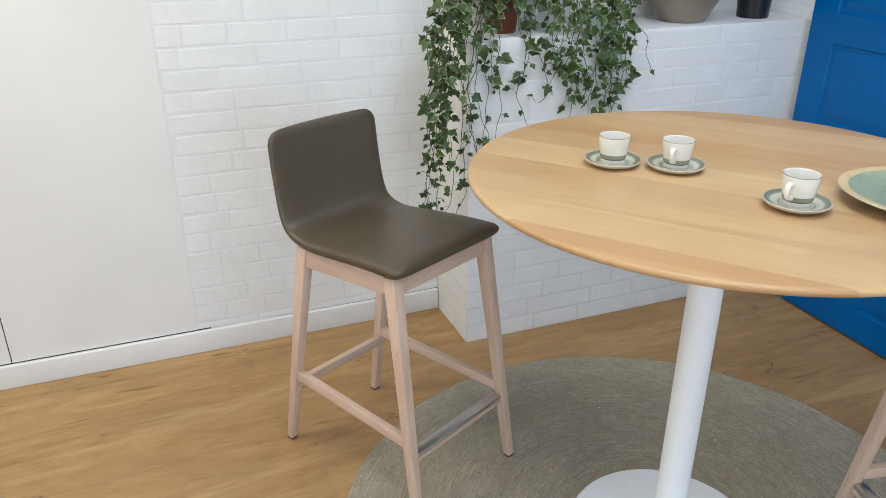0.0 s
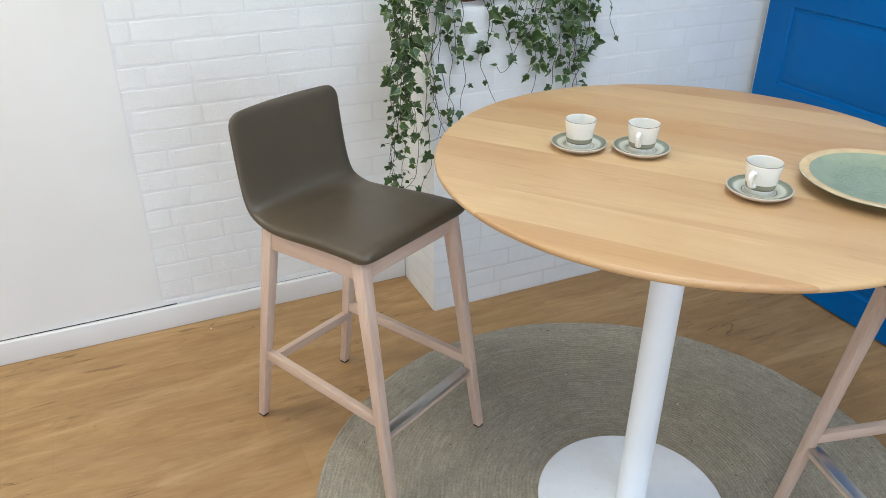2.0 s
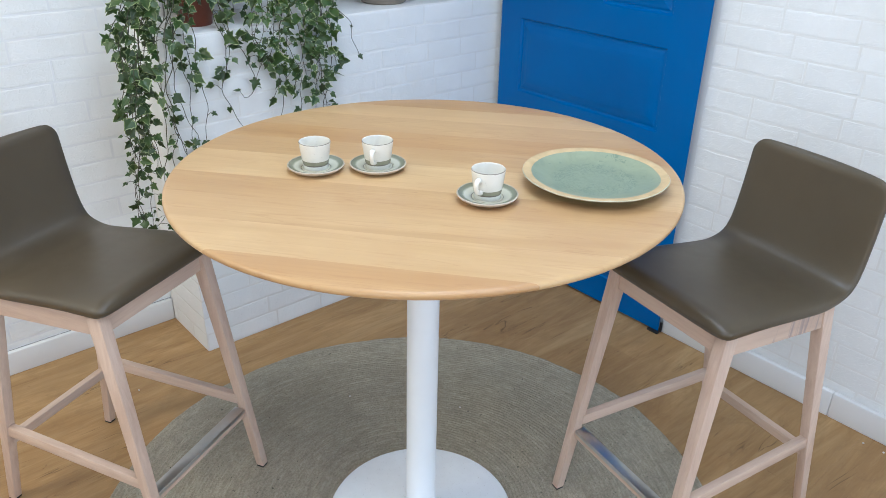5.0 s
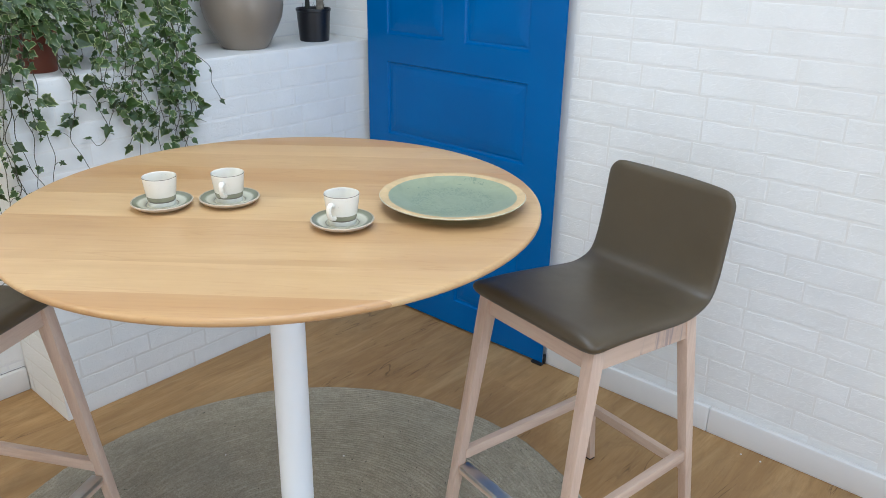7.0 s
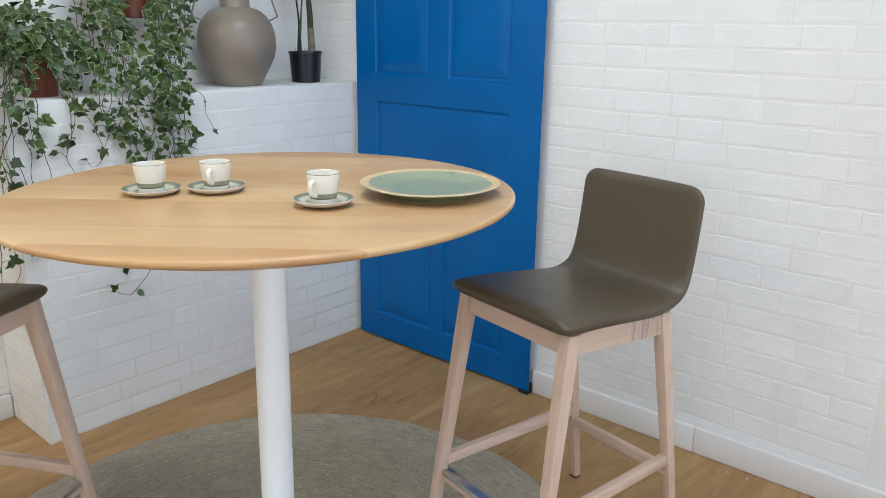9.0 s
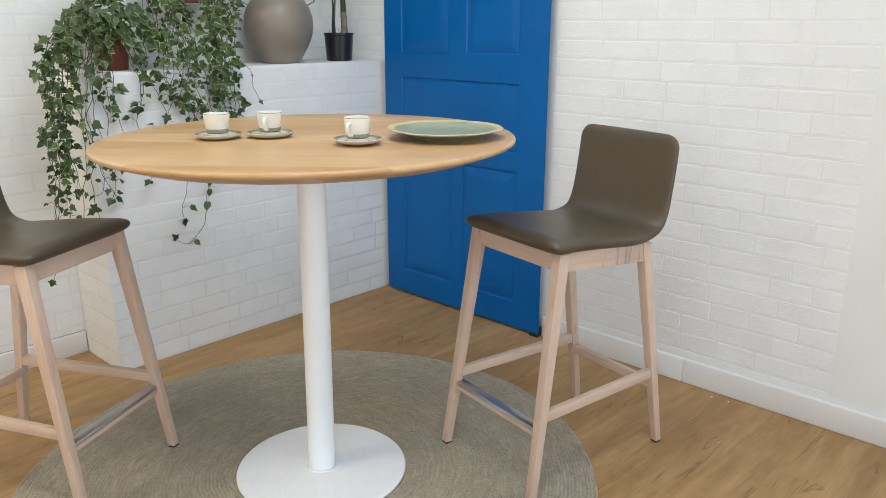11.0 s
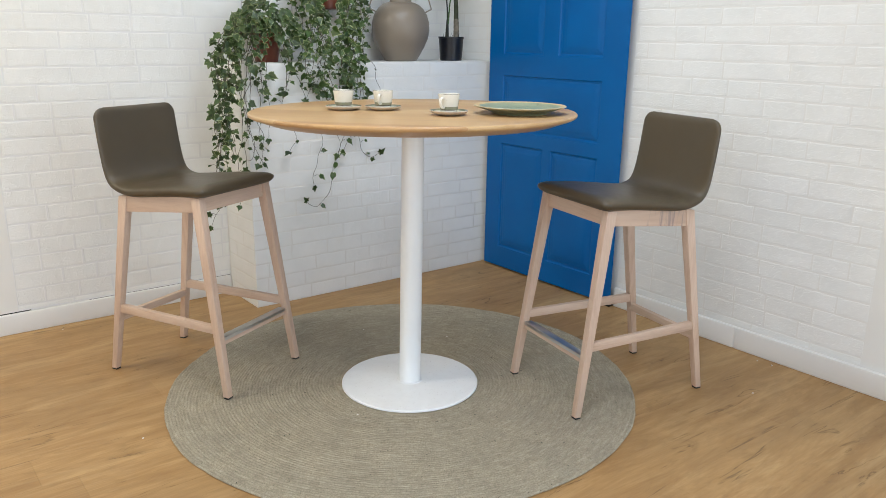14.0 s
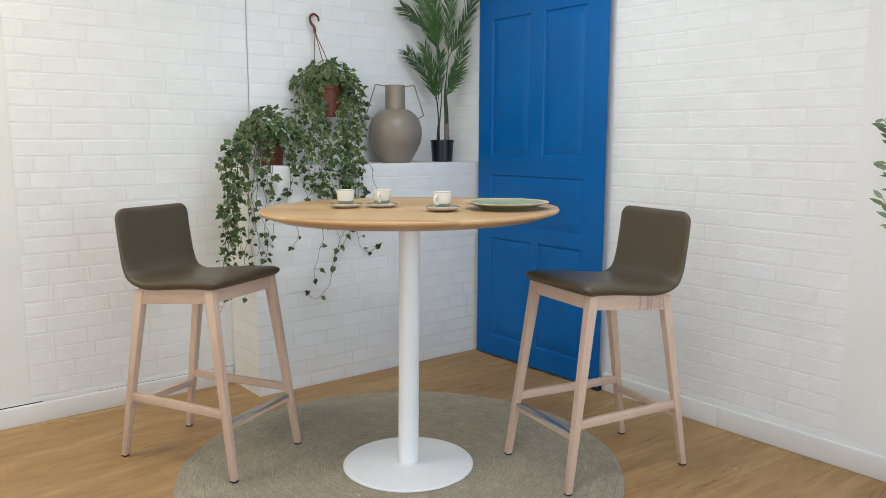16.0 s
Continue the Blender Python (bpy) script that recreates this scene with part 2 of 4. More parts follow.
def door_paint():
    m = Mat("blue_door_paint", (0.003, 0.105, 0.35), 0.34, spec=0.32)
    v = m.coords()
    m.base(m.ramp(m.noise(v, 3, 4), [(0.3, (0.0008, 0.098, 0.330)), (0.7, (0.0015, 0.120, 0.390))]))
    m.bump(m.noise(m.coords((60, 60, 4)), 2, 4, 0.6), 0.2, 0.0005)
    m.rough(m.noise(v, 18, 3), 0.33, 0.46)
    return m.m


def glaze(name, colour, rough=0.22, speck=0.0, amount=0.08):
    m = Mat(name, colour, rough)
    v = m.coords()
    c = m.ramp(m.noise(v, 35, 4), [(0.3, shade(colour, 1 - amount)), (0.7, shade(colour, 1 + amount))])
    if speck:
        c = m.mix(m.ramp(m.noise(v, 330, 2), [(0.26, (speck, speck, speck)), (0.30, (0, 0, 0))]), c, (0.16, 0.12, 0.08))
    m.base(c)
    m.bump(m.noise(v, 60, 2), 0.15, 0.0004)
    return m.m


def saucer_glaze():
    m = Mat("saucer_glaze", (0.6, 0.6, 0.5), 0.2)
    v = m.coords()
    ln = m.n("ShaderNodeVectorMath")
    ln.operation = "LENGTH"
    m.link(v, ln.inputs[0])
    add = m.n("ShaderNodeMath")
    add.operation = "MULTIPLY_ADD"
    add.inputs[1].default_value, add.inputs[2].default_value = 0.004, -0.002
    m.link(m.noise(v, 90, 4, 0.6), add.inputs[0])
    wob = m.n("ShaderNodeMath")
    m.link(ln.outputs["Value"], wob.inputs[0])
    m.link(add.outputs[0], wob.inputs[1])
    wide = m.n("ShaderNodeMath")
    wide.operation = "MULTIPLY"
    wide.inputs[1].default_value = 10.0
    m.link(wob.outputs[0], wide.inputs[0])
    c = m.ramp(wide.outputs[0], [(0.34, (0.61, 0.59, 0.455)), (0.50, (0.62, 0.60, 0.46)), (0.555, (0.245, 0.250, 0.168)), (0.640, (0.180, 0.180, 0.118)), (0.652, (0.50, 0.43, 0.32))])
    c = m.mix(m.ramp(m.noise(v, 330, 2), [(0.26, (0.3, 0.3, 0.3)), (0.30, (0, 0, 0))]), c, (0.16, 0.12, 0.08))
    m.base(c)
    m.bump(m.noise(v, 60, 2), 0.15, 0.0004)
    return m.m


def celadon():
    m = Mat("celadon_glaze", (0.24, 0.37, 0.29), 0.25)
    v = m.coords()
    w = m.noise(v, 14, 5, 0.65, 1.5)
    c = m.ramp(w, [(0.25, (0.232, 0.272, 0.180)), (0.45, (0.275, 0.315, 0.206)), (0.7, (0.312, 0.350, 0.230))])
    p = m.noise(v, 34, 4, 0.65, 1.2)
    c = m.mix(m.ramp(p, [(0.33, (0.7, 0.7, 0.7)), (0.39, (0, 0, 0))]), c, (0.135, 0.195, 0.135))
    ln = m.n("ShaderNodeVectorMath")
    ln.operation = "LENGTH"
    m.link(v, ln.inputs[0])
    far = m.n("ShaderNodeMath")
    far.operation = "MULTIPLY"
    far.inputs[1].default_value = 10.0
    m.link(ln.outputs["Value"], far.inputs[0])
    ring = m.ramp(far.outputs[0], [(0.20, (0.2, 0.2, 0.2)), (0.50, (0.55, 0.55, 0.55)), (0.88, (0.75, 0.75, 0.75)), (1.0, (0, 0, 0))])
    curl = m.ramp(m.noise(v, 46, 3, 0.6, 2.2), [(0.44, (0, 0, 0)), (0.475, (1, 1, 1)), (0.50, (1, 1, 1)), (0.535, (0, 0, 0))])
    c = m.mix(m.mix(1.0, ring, curl, "MULTIPLY"), c, (0.150, 0.205, 0.140))
    m.base(c)
    m.rough(p, 0.26, 0.38)
    return m.m


def leaf_material(name, a, b, rough=0.42):
    m = Mat(name, a, rough)
    v = m.coords()
    c = m.ramp(m.noise(v, 40, 3), [(0.3, a), (0.7, b)])
    info = m.random()
    c = m.mix(0.5, c, m.ramp(info, [(0, shade(a, 0.5)), (1, shade(b, 1.4))]))
    geo = m.n("ShaderNodeNewGeometry")
    c = m.mix(0.3, c, m.ramp(geo.outputs["Random Per Island"], [(0, shade(a, 0.5)), (1, shade(b, 1.4))]))
    m.base(c)
    return m.m


BRICK = brick_paint()
WALL = wall_paint()
MORTAR = mottled("painted_joint", (0.785, 0.785, 0.780), 0.7, 9, 0.03, 0.0008, 150)
TRIM = mottled("skirting_gloss_white", (0.80, 0.79, 0.765), 0.38, 3, 0.03, 0.0003, 60)
CEILING = mottled("ceiling_white", (0.8, 0.8, 0.79), 0.7, 2, 0.02)
PLANK = plank_wood()
UNDERLAY = mottled("plank_core", (0.22, 0.13, 0.06), 0.8, 10, 0.2)
STAVE_MID = stave_wood("oiled_beech_stave", (0.98, 0.98, 0.97), 0.215)
STAVE_PALE = stave_wood("pale_beech_stave", (1.08, 1.13, 1.16), 0.195)
STAVE_RED = stave_wood("reddish_beech_stave", (0.93, 0.87, 0.80), 0.245)
BEECH, BEECH_X, BEECH_Y = stool_wood(2), stool_wood(0), stool_wood(1)
BEECH_STAINED = stained_wood()
LEATHER = leather()
JUTE = jute()
BLUE = door_paint()
STEEL = mottled("satin_steel", (0.56, 0.55, 0.53), 0.34, 40, 0.05, 0.0, 300, 1.0)
WHITE_METAL = mottled("white_powder_coat", (0.91, 0.935, 0.955), 0.33, 6, 0.02, 0.0002, 400)
BASE_METAL = glaze("white_powder_coat_with_dirt", (0.91, 0.935, 0.955), 0.33, 0.6, 0.02)
RUBBER = mottled("black_rubber", (0.012, 0.012, 0.012), 0.6, 30, 0.2)
# Near-black colour that stands for the shade inside narrow wall gaps.
GAP_SHADE = mottled("gap_shade_dark", (0.05, 0.045, 0.04), 0.9, 10, 0.2)
VASE = mottled("taupe_ceramic", (0.245, 0.205, 0.160), 0.34, 6, 0.07, 0.0006, 120)
BLACK_PLASTIC = mottled("black_plastic", (0.008, 0.009, 0.013), 0.35, 20, 0.2)
TERRACOTTA = mottled("terracotta_plastic", (0.135, 0.032, 0.013), 0.45, 14, 0.15)
SOIL = mottled("potting_soil", (0.035, 0.024, 0.016), 0.95, 60, 0.4, 0.004, 90)
IVY = leaf_material("ivy_green", (0.009, 0.026, 0.0038), (0.056, 0.106, 0.018), 0.36)
IVY_EDGE = leaf_material("ivy_cream_margin", (0.16, 0.22, 0.062), (0.43, 0.47, 0.23))
VINE = mottled("ivy_stem", (0.060, 0.055, 0.030), 0.7, 60, 0.3)
PALM = leaf_material("palm_green", (0.014, 0.048, 0.008), (0.052, 0.130, 0.020))
DARK_STEM = mottled("dark_palm_sheath", (0.018, 0.020, 0.012), 0.6, 50, 0.4)
TRUNK = mottled("palm_trunk", (0.19, 0.165, 0.125), 0.8, 40, 0.45, 0.001, 120)
SHEATH = mottled("palm_sheath", (0.040, 0.048, 0.022), 0.7, 60, 0.55, 0.001, 120)
OLIVE = leaf_material("shrub_leaf", (0.060, 0.090, 0.045), (0.22, 0.27, 0.14))
CUP_WHITE = glaze("white_stoneware_glaze", (0.78, 0.755, 0.675), 0.18, 0.5, 0.03)
CUP_GREY = glaze("grey_green_glaze", (0.30, 0.29, 0.205), 0.25, 0.2, 0.12)
CUP_LINE = glaze("brown_glaze_line", (0.13, 0.105, 0.075), 0.3)
SAUCER_UNDER = glaze("tan_bisque_underside", (0.58, 0.51, 0.42), 0.4, 0.2, 0.10)
SAUCER_TOP = saucer_glaze()
SAUCER_WHITE = glaze("saucer_pale_well", (0.58, 0.58, 0.52), 0.2, 0.3, 0.06)
CELADON = celadon()
TAN_RIM = glaze("unglazed_tan_rim", (0.575, 0.420, 0.215), 0.5, 0.15, 0.12)
PLATE_LIP = glaze("pale_glazed_lip", (0.50, 0.47, 0.32), 0.3, 0.1, 0.10)
PLATE_UNDER = glaze("olive_green_underside", (0.235, 0.255, 0.150), 0.3, 0.1, 0.1)
CRUMB = mottled("white_crumb", (0.75, 0.73, 0.7), 0.8, 60, 0.1)

# ---- mesh helpers ----


def finish(bm, name, mat, smooth=True, angle=0.7):
    me = bpy.data.meshes.new(name)
    bmesh.ops.recalc_face_normals(bm, faces=bm.faces[:])
    if smooth:
        for f in bm.faces:
            f.smooth = True
        for e in bm.edges:
            if len(e.link_faces) == 2 and e.calc_face_angle(0) > angle:
                e.smooth = False
    bm.to_mesh(me)
    bm.free()
    for m in mat if isinstance(mat, (list, tuple)) else (mat,):
        me.materials.append(m)
    return me


def part(name, bm, mat, parent, label="", smooth=True, m=None):
    """One mesh object under a thing or a part."""
    me = bm if isinstance(bm, bpy.types.Mesh) else finish(bm, name, mat, smooth)
    ob = new(name, me)
    ob.parent = parent
    if m is not None:
        ob.matrix_basis = m
    if label:
        tagged(ob, label)
    return ob


def thing(name, m, label, category, group="", kind=""):
    ob = new(name)
    ob.empty_display_size = 0.05
    ob.matrix_basis = m
    return tagged(ob, label, category, group, kind)


def solid(name, bm, mat, label, category, kind="structure", smooth=False):
    return tagged(new(name, finish(bm, name, mat, smooth)), label, category, "", kind)


def box(lo, hi, bevel=0.0, bm=None, segments=2):
    bm = bm or bmesh.new()
    size = Vector(hi) - Vector(lo)
    mat = Matrix.Translation((Vector(hi) + Vector(lo)) / 2) @ Matrix.Diagonal((*size, 1))
    made = bmesh.ops.create_cube(bm, size=1, matrix=mat)["verts"]
    if bevel:
        edges = list({e for v in made for e in v.link_edges})
        bmesh.ops.bevel(bm, geom=edges, offset=bevel, segments=segments, profile=0.5, affect="EDGES")
    return bm


def prism(bottom, top, bevel=0.004):
    """A bar between two four-cornered ends."""
    bm = bmesh.new()
    a = [bm.verts.new(p) for p in bottom]
    b = [bm.verts.new(p) for p in top]
    bm.faces.new(a[::-1])
    bm.faces.new(b)
    for i in range(4):
        j = (i + 1) % 4
        bm.faces.new((a[i], a[j], b[j], b[i]))
    if bevel:
        bmesh.ops.bevel(bm, geom=bm.edges[:], offset=bevel, segments=2, profile=0.5, affect="EDGES")
    return bm


def lathe(profile, steps=48, bm=None, slots=None, close=False):
    """Turns (radius, height) points round z; slots gives a material slot for each step of the profile."""
    bm = bm or bmesh.new()
    rings = []
    for r, z in profile:
        if r < 1e-6:
            rings.append([bm.verts.new((0, 0, z))])
        else:
            rings.append([bm.verts.new((r * math.cos(2 * math.pi * i / steps), r * math.sin(2 * math.pi * i / steps), z)) for i in range(steps)])
    for k, (a, b) in enumerate(zip(rings, rings[1:])):
        for i in range(steps):
            j = (i + 1) % steps
            if len(a) == 1 and len(b) == 1:
                continue
            if len(a) == 1:
                f = bm.faces.new((a[0], b[i], b[j]))
            elif len(b) == 1:
                f = bm.faces.new((a[i], a[j], b[0]))
            else:
                f = bm.faces.new((a[i], a[j], b[j], b[i]))
            if slots:
                f.material_index = slots[k]
    return bm


def spline(points, count):
    """Points evenly spread along a smooth curve through the given ones."""
    p = [Vector(q) for q in points]
    p = [p[0] * 2 - p[1], *p, p[-1] * 2 - p[-2]]
    dense = []
    for i in range(1, len(p) - 2):
        for k in range(16):
            t = k / 16
            a, b, c, d = p[i - 1], p[i], p[i + 1], p[i + 2]
            dense.append(0.5 * ((2 * b) + (c - a) * t + (2 * a - 5 * b + 4 * c - d) * t * t + (3 * b - a - 3 * c + d) * t ** 3))
    dense.append(p[-2])
    run = [0.0]
    for a, b in zip(dense, dense[1:]):
        run.append(run[-1] + (b - a).length)
    out = []
    j = 0
    for k in range(count):
        s = run[-1] * k / (count - 1)
        while j < len(run) - 2 and run[j + 1] < s:
            j += 1
        u = (s - run[j]) / max(1e-9, run[j + 1] - run[j])
        out.append(dense[j].lerp(dense[j + 1], min(1, u)))
    return out


def tube(points, radius, sides=8, bm=None):
    """A round bar along points; radius is one number or one for each point."""
    bm = bm or bmesh.new()
    n = len(points)
    rad = [radius] * n if isinstance(radius, (int, float)) else radius
    prev, rings = Vector((0.31, 0.22, 0.93)), []
    for i, p in enumerate(points):
        d = (Vector(points[min(n - 1, i + 1)]) - Vector(points[max(0, i - 1)])).normalized()
        side = d.cross(prev)
        side = side.normalized() if side.length > 1e-4 else d.orthogonal().normalized()
        up = side.cross(d)
        prev = up
        rings.append([bm.verts.new(Vector(p) + rad[i] * (math.cos(a) * side + math.sin(a) * up)) for a in (2 * math.pi * k / sides for k in range(sides))])
    for a, b in zip(rings, rings[1:]):
        for k in range(sides):
            j = (k + 1) % sides
            bm.faces.new((a[k], a[j], b[j], b[k]))
    bm.faces.new(rings[0][::-1])
    bm.faces.new(rings[-1])
    return bm


# ---- setting ----
WALL_Y, WALL_X = 1.500, 1.405      # faces of the left and the right wall
FLOOR_LO, FLOOR_HI = (-3.6, -4.7), (1.405, 1.5)
CEIL = 2.75

floor = solid("floor", box((-3.8, -4.9, -0.12), (1.6, 1.7, -0.006)), UNDERLAY, "light brown oak-look plank floor", "floor")
solid("ceiling", box((-3.8, -4.9, CEIL), (1.6, 1.72, CEIL + 0.12)), CEILING, "plain white ceiling", "ceiling")
wall_left = solid("wall_north", box((-3.8, 1.51, -0.006), (1.6, 1.66, CEIL)), MORTAR, "white wall clad with painted brick relief", "wall")
wall_right = solid("wall_east", box((WALL_X, -4.9, -0.006), (WALL_X + 0.15, 1.51, CEIL)), WALL, "white wall clad with painted brick relief", "wall")
# West and south walls are unseen; their openings are cut for the daylight lamps.
bm = box((-3.8, -4.9, -0.006), (-3.6, 1.51, 0.40))
box((-3.8, -4.9, 2.50), (-3.6, 1.51, CEIL), bm=bm)
box((-3.8, -4.9, 0.40), (-3.6, -4.05, 2.50), bm=bm)
box((-3.8, -0.95, 0.40), (-3.6, 1.51, 2.50), bm=bm)
solid("wall_west", bm, WALL, "unseen white wall with a wide opening for the daylight lamp", "wall")
bm = box((-3.6, -4.9, -0.006), (1.409, -4.72, 0.35))
box((-3.6, -4.9, 2.55), (1.409, -4.72, CEIL), bm=bm)
box((-3.6, -4.9, 0.35), (-1.38, -4.72, 2.55), bm=bm)
box((1.18, -4.9, 0.35), (1.409, -4.72, 2.55), bm=bm)
solid("wall_south", bm, WALL, "unseen white wall with a wide opening for the daylight lamp", "wall")

# left wall: smooth access panel, brick cladding sheet, niche cladding sheet
part("access_panel", box((-1.748, 1.4984, 0.0985), (-1.1025, 1.5095, CEIL - 0.002)), WALL, wall_left, "smooth white flush panel")
part("access_panel", box((-3.598, 1.4984, 0.0985), (-1.752, 1.5095, CEIL - 0.002)), WALL, wall_left, "smooth white flush panel")
# Dark strips put the shade of the panel gaps and skirting crack into colour.
part("gap_strip", box((-1.80, 1.4995, 0.0935), (-1.05, 1.5092, 0.0984)), GAP_SHADE, wall_left, "dark strip painting the shade in the gap under the panel")
part("gap_strip", box((-1.7519, 1.5005, 0.0985), (-1.7481, 1.5092, CEIL - 0.003)), GAP_SHADE, wall_left, "dark strip painting the shade in the gap beside the panel")
part("gap_strip", box((-0.80, 1.5003, 0.0934), (-0.10, 1.5090, 0.0950)), GAP_SHADE, wall_left, "thin dark strip painting the shade in the crack over the skirting")
part("cladding_sheet", box((-1.1024, WALL_Y, 0.0952), (0.041, 1.5095, CEIL - 0.002)), MORTAR, wall_left)
part("cladding_sheet", box((0.048, WALL_Y, 0.099), (1.408, 1.5095, CEIL - 0.002)), MORTAR, wall_left)


def skirting(name, lo, hi):
    bm = box(lo, hi, 0.004, segments=3)
    return solid(name, bm, TRIM, "white painted skirting board", "skirting", smooth=True)


skirting("baseboard_north", (-3.6, 1.484, 0.0), (-0.0985, 1.5095, 0.0932))
skirting("baseboard_east", (1.384, -0.538, 0.0), (1.4045, 0.1465, 0.098))
skirting("baseboard_east_far", (1.384, -4.7, 0.0), (1.4045, -0.5395, 0.098))

# half-height block with a shelf on top
BLOCK_X, BLOCK_Y, BLOCK_Z = -0.100, 1.176, 1.193
block = solid("half_wall", box((BLOCK_X + 0.003, BLOCK_Y, -0.004), (1.404, 1.4995, BLOCK_Z), 0.004), WALL, "white half-height wall with a shelf top and brick relief", "half wall", smooth=True)

# blue panelled door leaf standing against the right wall
DOOR_FRONT, DOOR_Y0, DOOR_Y1, DOOR_TOP = 1.364, 0.148, 1.134, 2.15
door = tagged(new("door_1"), "bright blue painted panelled wooden door leaf", "door", "", "structure")


def door_leaf():
    panels = [(0.297, 0.602, 1.235, 2.02), (0.706, 1.018, 1.235, 2.02), (0.297, 1.018, 0.815, 1.122), (0.297, 0.625, 0.132, 0.742), (0.682, 1.018, 0.132, 0.742)]
    ys = sorted({DOOR_Y0, DOOR_Y1, *(v for p in panels for v in p[:2])})
    zs = sorted({0.012, DOOR_TOP, *(v for p in panels for v in p[2:])})
    bm = bmesh.new()
    grid = {(y, z): bm.verts.new((DOOR_FRONT, y, z)) for y in ys for z in zs}

    def inside(y, z):
        return next((p for p in panels if p[0] < y < p[1] and p[2] < z < p[3]), None)

    for y0, y1 in zip(ys, ys[1:]):
        for z0, z1 in zip(zs, zs[1:]):
            if not inside((y0 + y1) / 2, (z0 + z1) / 2):
                bm.faces.new((grid[y0, z0], grid[y0, z1], grid[y1, z1], grid[y1, z0]))
    rim = [e for e in bm.edges if len(e.link_faces) == 1 and all(v.co.y in (DOOR_Y0, DOOR_Y1) or v.co.z in (0.012, DOOR_TOP) for v in e.verts)
           and (e.verts[0].co.y == e.verts[1].co.y in (DOOR_Y0, DOOR_Y1) or e.verts[0].co.z == e.verts[1].co.z in (0.012, DOOR_TOP))]
    back = bmesh.ops.extrude_edge_only(bm, edges=rim)["geom"]
    for v in back:
        if isinstance(v, bmesh.types.BMVert):
            v.co.x = 1.4048
    part("leaf", bm, BLUE, door, smooth=False)
    for y0, y1, z0, z1 in panels:
        bm = bmesh.new()
        rings = []
        for inset, x in ((0, 0), (0.004, 0.006), (0.013, 0.0075), (0.020, 0.0050), (0.032, 0.0035), (0.046, 0.0010), (0.062, 0.0)):
            rings.append([bm.verts.new((DOOR_FRONT + x, y, z)) for y, z in ((y0 + inset, z0 + inset), (y1 - inset, z0 + inset), (y1 - inset, z1 - inset), (y0 + inset, z1 - inset))])
        for a, b in zip(rings, rings[1:]):
            for i in range(4):
                j = (i + 1) % 4
                bm.faces.new((a[i], a[j], b[j], b[i]))
        bm.faces.new(rings[-1])
        part("panel", bm, BLUE, door, smooth=False)
    bm = box((1.352, 0.145, 0.0), (1.372, 0.195, 0.011), 0.003)
    box((1.368, 0.139, 0.006), (1.376, 0.149, 0.05), 0.002, bm=bm)
    part("bottom_pivot", bm, RUBBER, door, "small black pivot foot")


door_leaf()

# ---- rug ----
RUG_Z = 0.008


def braided_rug():
    rug = thing("round_rug", pose(0.006, 0.050, 0), "round grey-beige braided jute rug on the plank floor", "rug")
    R, rings = 0.897, 78
    prof = [(0.0, RUG_Z - 0.001)]
    for k in range(rings):
        r0, r1 = R * k / rings, R * (k + 1) / rings
        for u, h in ((0.10, -0.0018), (0.35, -0.0002), (0.65, -0.0002), (0.90, -0.0018)):
            prof.append((r0 + (r1 - r0) * u, RUG_Z + h))
    prof += [(R + 0.002, RUG_Z - 0.004), (R, 0.0005)]
    bm = lathe(prof, 260)
    for v in bm.verts:
        r = v.co.to_2d().length
        if r > 0.02:
            w = 1 + 0.009 * noise.noise(v.co * 4.0) * (r / R) ** 3 + 0.0026 / r * noise.noise(Vector((v.co.x * 26, v.co.y * 26, 8)))
            v.co.x *= w
            v.co.y *= w
            v.co.z += 0.0020 * noise.noise(Vector((v.co.x * 95, v.co.y * 95, 0))) + 0.0008 * noise.noise(Vector((v.co.x * 9, v.co.y * 9, 3)))
    part("braid", bm, JUTE, rug)
    return rug


braided_rug()

# ---- bar table ----
TOP_C, TOP_Z, TOP_R = Vector((0.051, 0.050)), 1.062, 0.590
TOP_SLOPE = (-0.0047, -0.0159)


def top_height(x, y):
    return TOP_Z + TOP_SLOPE[0] * (x - TOP_C.x) + TOP_SLOPE[1] * (y - TOP_C.y)


